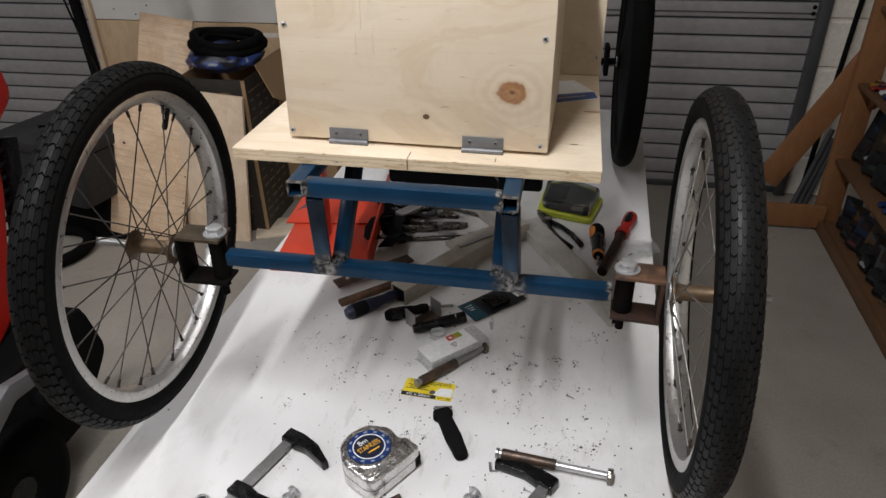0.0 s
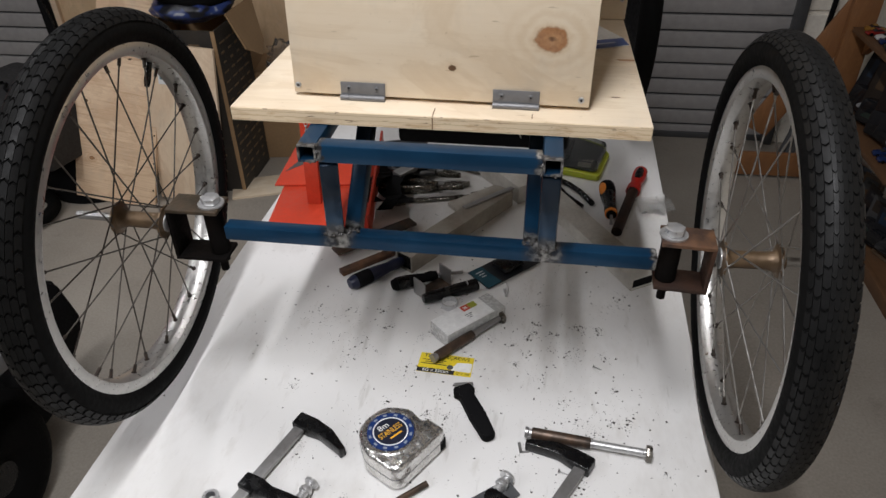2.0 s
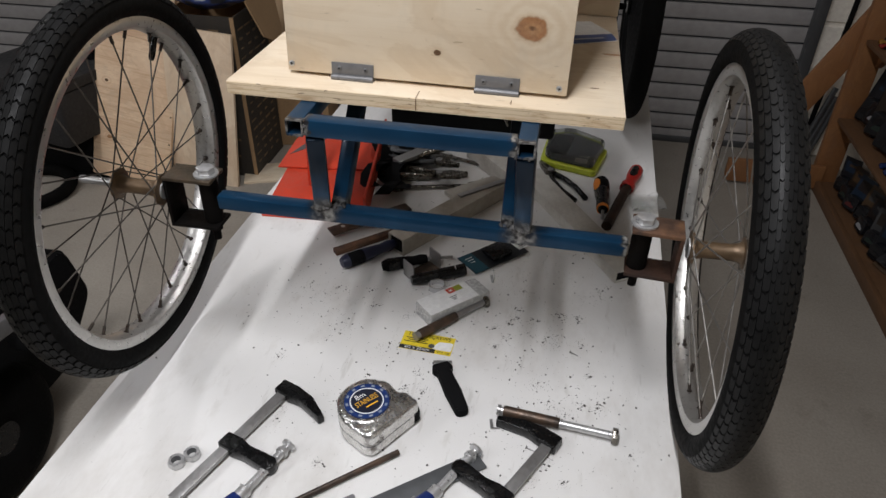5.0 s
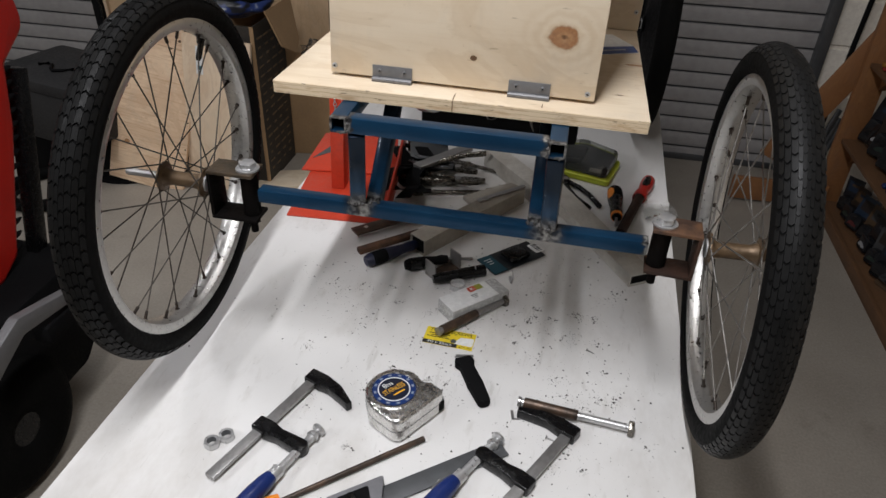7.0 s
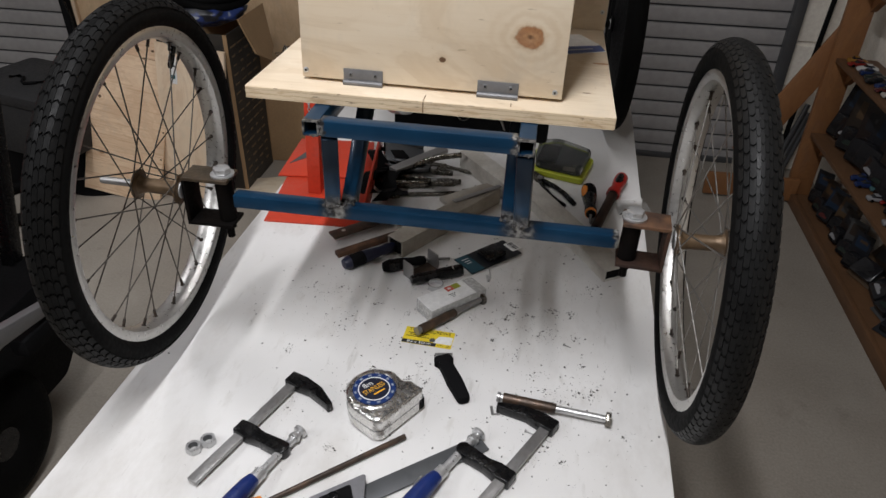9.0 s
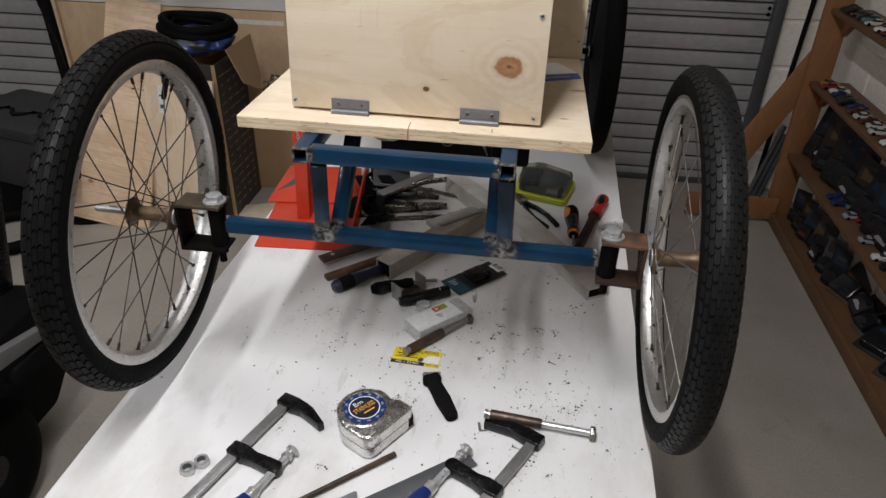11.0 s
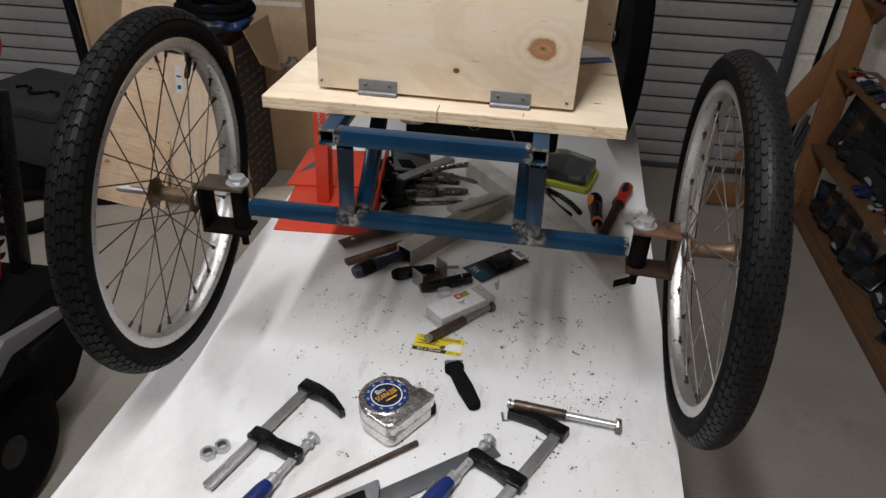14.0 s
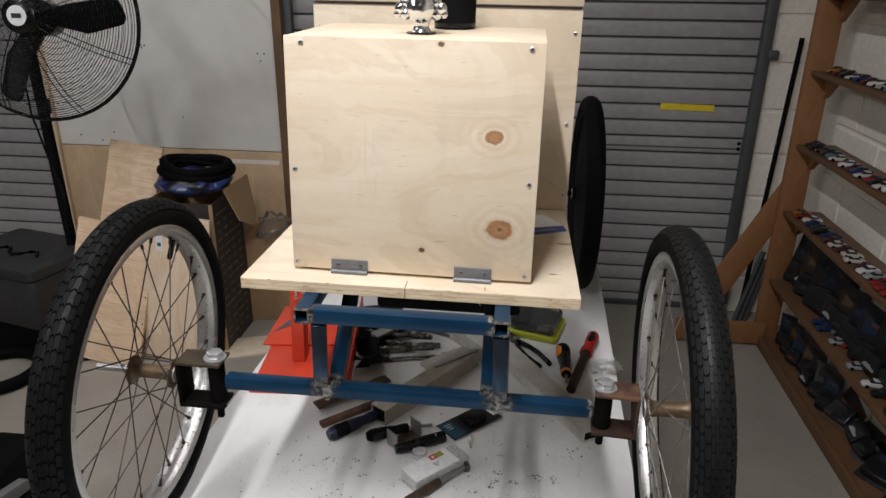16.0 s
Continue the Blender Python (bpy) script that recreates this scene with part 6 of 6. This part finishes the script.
# ---- pedestal fan ----
fan = thing("pedestal_fan", "large black pedestal fan with wire guard, switched off", "fan", ROOM @ T(-1.86, 2.80, 0))
part("pole", bm_rod((0.02, 0, 0.03), (0.0, 0, 1.32), 0.022, 18), BLACK_MATT, fan)
part("collar", bm_lathe([(0.019, 1.05), (0.026, 1.05), (0.026, 1.11), (0.019, 1.11)], 20, T(0.012, 0, 0), closed=True), BLACK, fan)
part("foot", bm_lathe([(0, 0), (0.23, 0), (0.23, 0.012), (0.06, 0.03), (0.03, 0.06), (0, 0.06)], 40, T(0.02, 0, 0)), BLACK_MATT, fan)
HEAD = T(0.212, -0.25, 1.447) @ pose(0, 0, 0, 84, 0, 6) @ Matrix.Scale(0.855, 4)
part("motor", bm_lathe([(0, -0.19), (0.06, -0.18), (0.075, -0.14), (0.075, -0.07), (0, -0.07)], 28, HEAD), BLACK, fan)
part("yoke", bm_rod((0.0, 0.0, 1.30), (0.15, -0.06, 1.45), 0.026, 14), BLACK, fan)
def guard_ring(r, z, wire_r, seg):
    b = bm_sweep([(r * math.cos(a), r * math.sin(a), z) for a in (math.tau * j / seg for j in range(seg))], wire_r, 4 if wire_r < 0.004 else 8, closed=True)
    b.transform(HEAD)
    return b


guard = part("front_guard", guard_ring(0.424, -0.052, 0.003, 72), BLACK, fan, "black wire guard")
for k in range(39):
    r = 0.07 + 0.0091 * k
    part("ring", guard_ring(r, 0.075 - 0.13 * (r / 0.425) ** 4, 0.0014, 56), BLACK, guard)
for k in range(8):
    for s in (-0.012, 0.012):
        a = math.tau * k / 8 + 0.35
        pts = [(r * math.cos(a) - s * math.sin(a), r * math.sin(a) + s * math.cos(a), 0.078 - 0.13 * (r / 0.425) ** 4) for r in (0.05 + 0.374 * j / 8 for j in range(9))]
        b = bm_sweep(pts, 0.0022, 5)
        b.transform(HEAD)
        part("strut", b, BLACK, guard)
rear_guard = part("rear_guard", guard_ring(0.428, -0.06, 0.008, 72), BLACK, fan, "black rear guard and rim")
for k in range(12):
    r = 0.10 + 0.026 * k
    part("ring", guard_ring(r, -0.16 + 0.1 * (r / 0.425) ** 4, 0.0011, 48), BLACK, rear_guard)
for k in range(3):
    blade = bm_prism(rounded([(0.04, -0.03, 0.01), (0.20, -0.085, 0.04), (0.385, -0.055, 0.04), (0.37, 0.06, 0.04), (0.16, 0.045, 0.03), (0.04, 0.03, 0.01)], 6), -0.001, 0.001)
    blade.transform(HEAD @ pose(0, 0, -0.04, 0, 0, 120 * k + 5) @ pose(0, 0, 0, 16, 0, 0))
    part("blade", blade, BLACK_MATT, fan, "black fan blade")
badge = part("hub_cap", bm_lathe([(0, 0.094), (0.055, 0.092), (0.068, 0.085), (0.07, 0.06), (0, 0.06)], 36, HEAD), BLACK, fan)
part("badge", bm_lathe([(0, 0.0965), (0.038, 0.0965), (0.040, 0.095), (0, 0.094)], 36, HEAD), WHITE_CARD, fan, "round white badge")
part("badge_mark", bm_box(0.04, 0.018, 0.001, HEAD @ T(0, 0, 0.0975)), INK, fan)
part("cable", bm_sweep([(0.0, 0.02, 1.40), (-0.05, 0.0, 1.25), (-0.045, -0.01, 1.05), (0.0, -0.02, 0.86), (0.035, -0.022, 0.72), (0.03, -0.02, 0.5)], 0.0045, 7), BLACK, fan, "black mains cable")

# ---- dark things at the side ----
case_ = thing("tool_case", "dusty dark grey tool case with a strap on its lid", "case", ROOM @ T(-2.02, 2.72, 0.20) @ pose(0, 0, 0, 0, 0, -14))
GREY_DUST = worn("dusty_grey", (0.013, 0.013, 0.014), (0.035, 0.033, 0.032), 0.7, scale=7, fine=90, amount=0.6)
part("body", bm_prism(rounded([(-0.25, -0.19, 0.03), (0.25, -0.19, 0.03), (0.25, 0.19, 0.03), (-0.25, 0.19, 0.03)], 4), 0.0, 0.22, bevel=0.01), GREY_DUST, case_)
part("lid", bm_prism(rounded([(-0.255, -0.195, 0.03), (0.255, -0.195, 0.03), (0.255, 0.195, 0.03), (-0.255, 0.195, 0.03)], 4), 0.222, 0.27, bevel=0.008), GREY_DUST, case_)
part("strap", bm_sweep([(-0.1 + 0.03 * j, -0.05 + 0.03 * math.sin(1.2 * j), 0.277) for j in range(9)], 0.007, 6), BLACK_MATT, case_, "black strap")
stool = thing("black_crate", "low black plastic crate under the tool case", "crate", ROOM @ T(-2.05, 2.76, 0))
part("body", bm_box(0.44, 0.30, 0.196, T(0, 0, 0.099), 0.01), BLACK_MATT, stool)
solid("spare_tyre", bm_lathe([(0.155 + 0.026 * math.cos(a), 0.026 + 0.026 * math.sin(a)) for a in (math.tau * k / 14 for k in range(14))], 48, closed=True), SIDEWALL, "small black tyre lying on the concrete floor", "tyre", ROOM @ T(-2.03, 2.43, 0.001))

machine = thing("red_machine", "red studded machine cover on a black leg with silver foot", "machine", ROOM @ T(-1.2, 1.5, 0))
cover = rounded([(-0.17, 0.46, 0.02), (-0.10, 0.50, 0.03), (0.02, 0.80, 0.05), (0.055, 0.945, 0.02), (0.15, 1.01, 0.05), (0.14, 1.10, 0.05), (0.02, 1.16, 0.07), (-0.30, 1.14, 0.08), (-0.36, 0.5, 0.05)], 6)
YZ = Matrix(((0, 0, 1, 0), (1, 0, 0, 0), (0, 1, 0, 0), (0, 0, 0, 1)))
part("cover", bm_prism(cover, -0.16, 0.0, YZ, 0.012), DEEP_RED, machine, "deep red painted cover")
EDGE = [(0.50, -0.10), (0.80, 0.02), (0.945, 0.055), (1.01, 0.15)]
for k in range(14):
    z = 0.515 + 0.032 * k
    lo = max(j for j in range(3) if EDGE[j][0] <= z or j == 0)
    f = (z - EDGE[lo][0]) / (EDGE[lo + 1][0] - EDGE[lo][0])
    y = EDGE[lo][1] + f * (EDGE[lo + 1][1] - EDGE[lo][1])
    part("stud", bm_lathe([(0, 0), (0.007, 0), (0.006, 0.014), (0.0025, 0.024), (0, 0.025)], 8, T(-0.010, y - 0.002, z) @ pose(0, 0, 0, -86, 0, 0)), BLACK_MATT, machine, "black edge stud")
part("leg", bm_box(0.035, 0.04, 0.62, T(-0.02, 0.02, 0.62) @ pose(0, 0, 0, -15, 0, 0), 0.004), BLACK, machine)
part("chassis", bm_prism(rounded([(-0.62, 0.16, 0.04), (-0.10, 0.16, 0.04), (0.06, 0.30, 0.05), (0.02, 0.47, 0.04), (-0.34, 0.46, 0.05), (-0.62, 0.40, 0.04)], 4), -0.20, 0.10, YZ, 0.01), BLACK_MATT, machine, "black lower chassis")
part("cross_foot", bm_box(0.12, 0.36, 0.10, T(0.02, -0.14, 0.40), 0.01), BLACK_MATT, machine)
part("silver_arm", bm_prism(rounded([(-0.48, 0.50, 0.01), (-0.36, 0.545, 0.02), (-0.18, 0.50, 0.01), (-0.175, 0.47, 0.008), (-0.36, 0.50, 0.02), (-0.48, 0.44, 0.01)], 4), 0.19, 0.215, YZ, 0.003), GREY_PLATE, machine, "worn silver foot bar")
part("foot_pad", bm_box(0.05, 0.13, 0.05, T(0.19, -0.235, 0.44), 0.01), BLACK_MATT, machine)
part("caster_wheel", bm_lathe([(0.10 + 0.085 * math.cos(a), 0.06 * math.sin(a)) for a in (math.tau * k / 16 for k in range(16))], 40, T(0.08, -0.37, 0.187) @ AXIS, closed=True), SIDEWALL, machine, "fat black rubber wheel")
part("caster_hub", bm_lathe([(0, -0.05), (0.06, -0.04), (0.06, 0.04), (0, 0.05)], 24, T(0.08, -0.37, 0.187) @ AXIS), BLACK, machine)
cord = thing("yellow_cord", "thin yellow extension cord on the floor", "cord", ROOM)
part("strand", bm_sweep([(-1.27, 1.42, 0.006), (-1.275, 1.30, 0.006), (-1.235, 1.15, 0.006), (-1.21, 1.0, 0.006), (-1.24, 0.8, 0.006), (-1.3, 0.5, 0.006)], 0.0055, 8), material("yellow_cord", (0.6, 0.38, 0.03), 0.5), cord)

# ---- ceiling lights ----
# fixtures for every lamp, the two added rear ones included
for u, v, z, length, power in LIGHTS:
    f = thing("strip_light", "white ceiling strip light, out of view", "light", ROOM @ T(u, v, z + 0.02), "strip lights")
    part("body", bm_box(0.10, length + 0.06, 0.05, T(0, 0, 0.03), 0.006), WHITE_CARD, f)
    for s in (-1, 1):
        part("hanger", bm_rod((0, s * length * 0.35, 0.05), (0, s * length * 0.35, TOP - z - 0.021), 0.004, 8), ZINC, f)

# ---- blocks of the painted walls ----
def blocks(parent, width, x0, z0, z1, m, length=0.39, height=0.196, rows_from=0):
    me = {}
    row = rows_from
    z = z0
    while z < z1:
        x = x0 - (0.2 if row % 2 else 0.0)
        while x < x0 + width:
            a, b = max(x, x0) + 0.0012, min(x + length, x0 + width) - 0.0012
            if b - a > 0.03:
                key = round(b - a, 3)
                if key not in me:
                    me[key] = mesh_of("block", bm_box(key, 0.014, height - 0.006, Matrix(), 0.003, 1), BLOCK)
                part("block", me[key], BLOCK, parent, m=m @ T((a + b) / 2, 0, z + height / 2))
            x += length + 0.01
        z += height + 0.012
        row += 1


pillar = bpy.data.objects["wall_back_pillar"]
blocks(pillar, 0.20, 1.205, 0.0, 2.0, T(0, BACK + 0.006, 0))
right = bpy.data.objects["wall_right"]
blocks(right, 1.9, -3.2, 0.0, 1.8, T(RIGHT + 0.006, 0, 0) @ pose(0, 0, 0, 0, 0, -90))
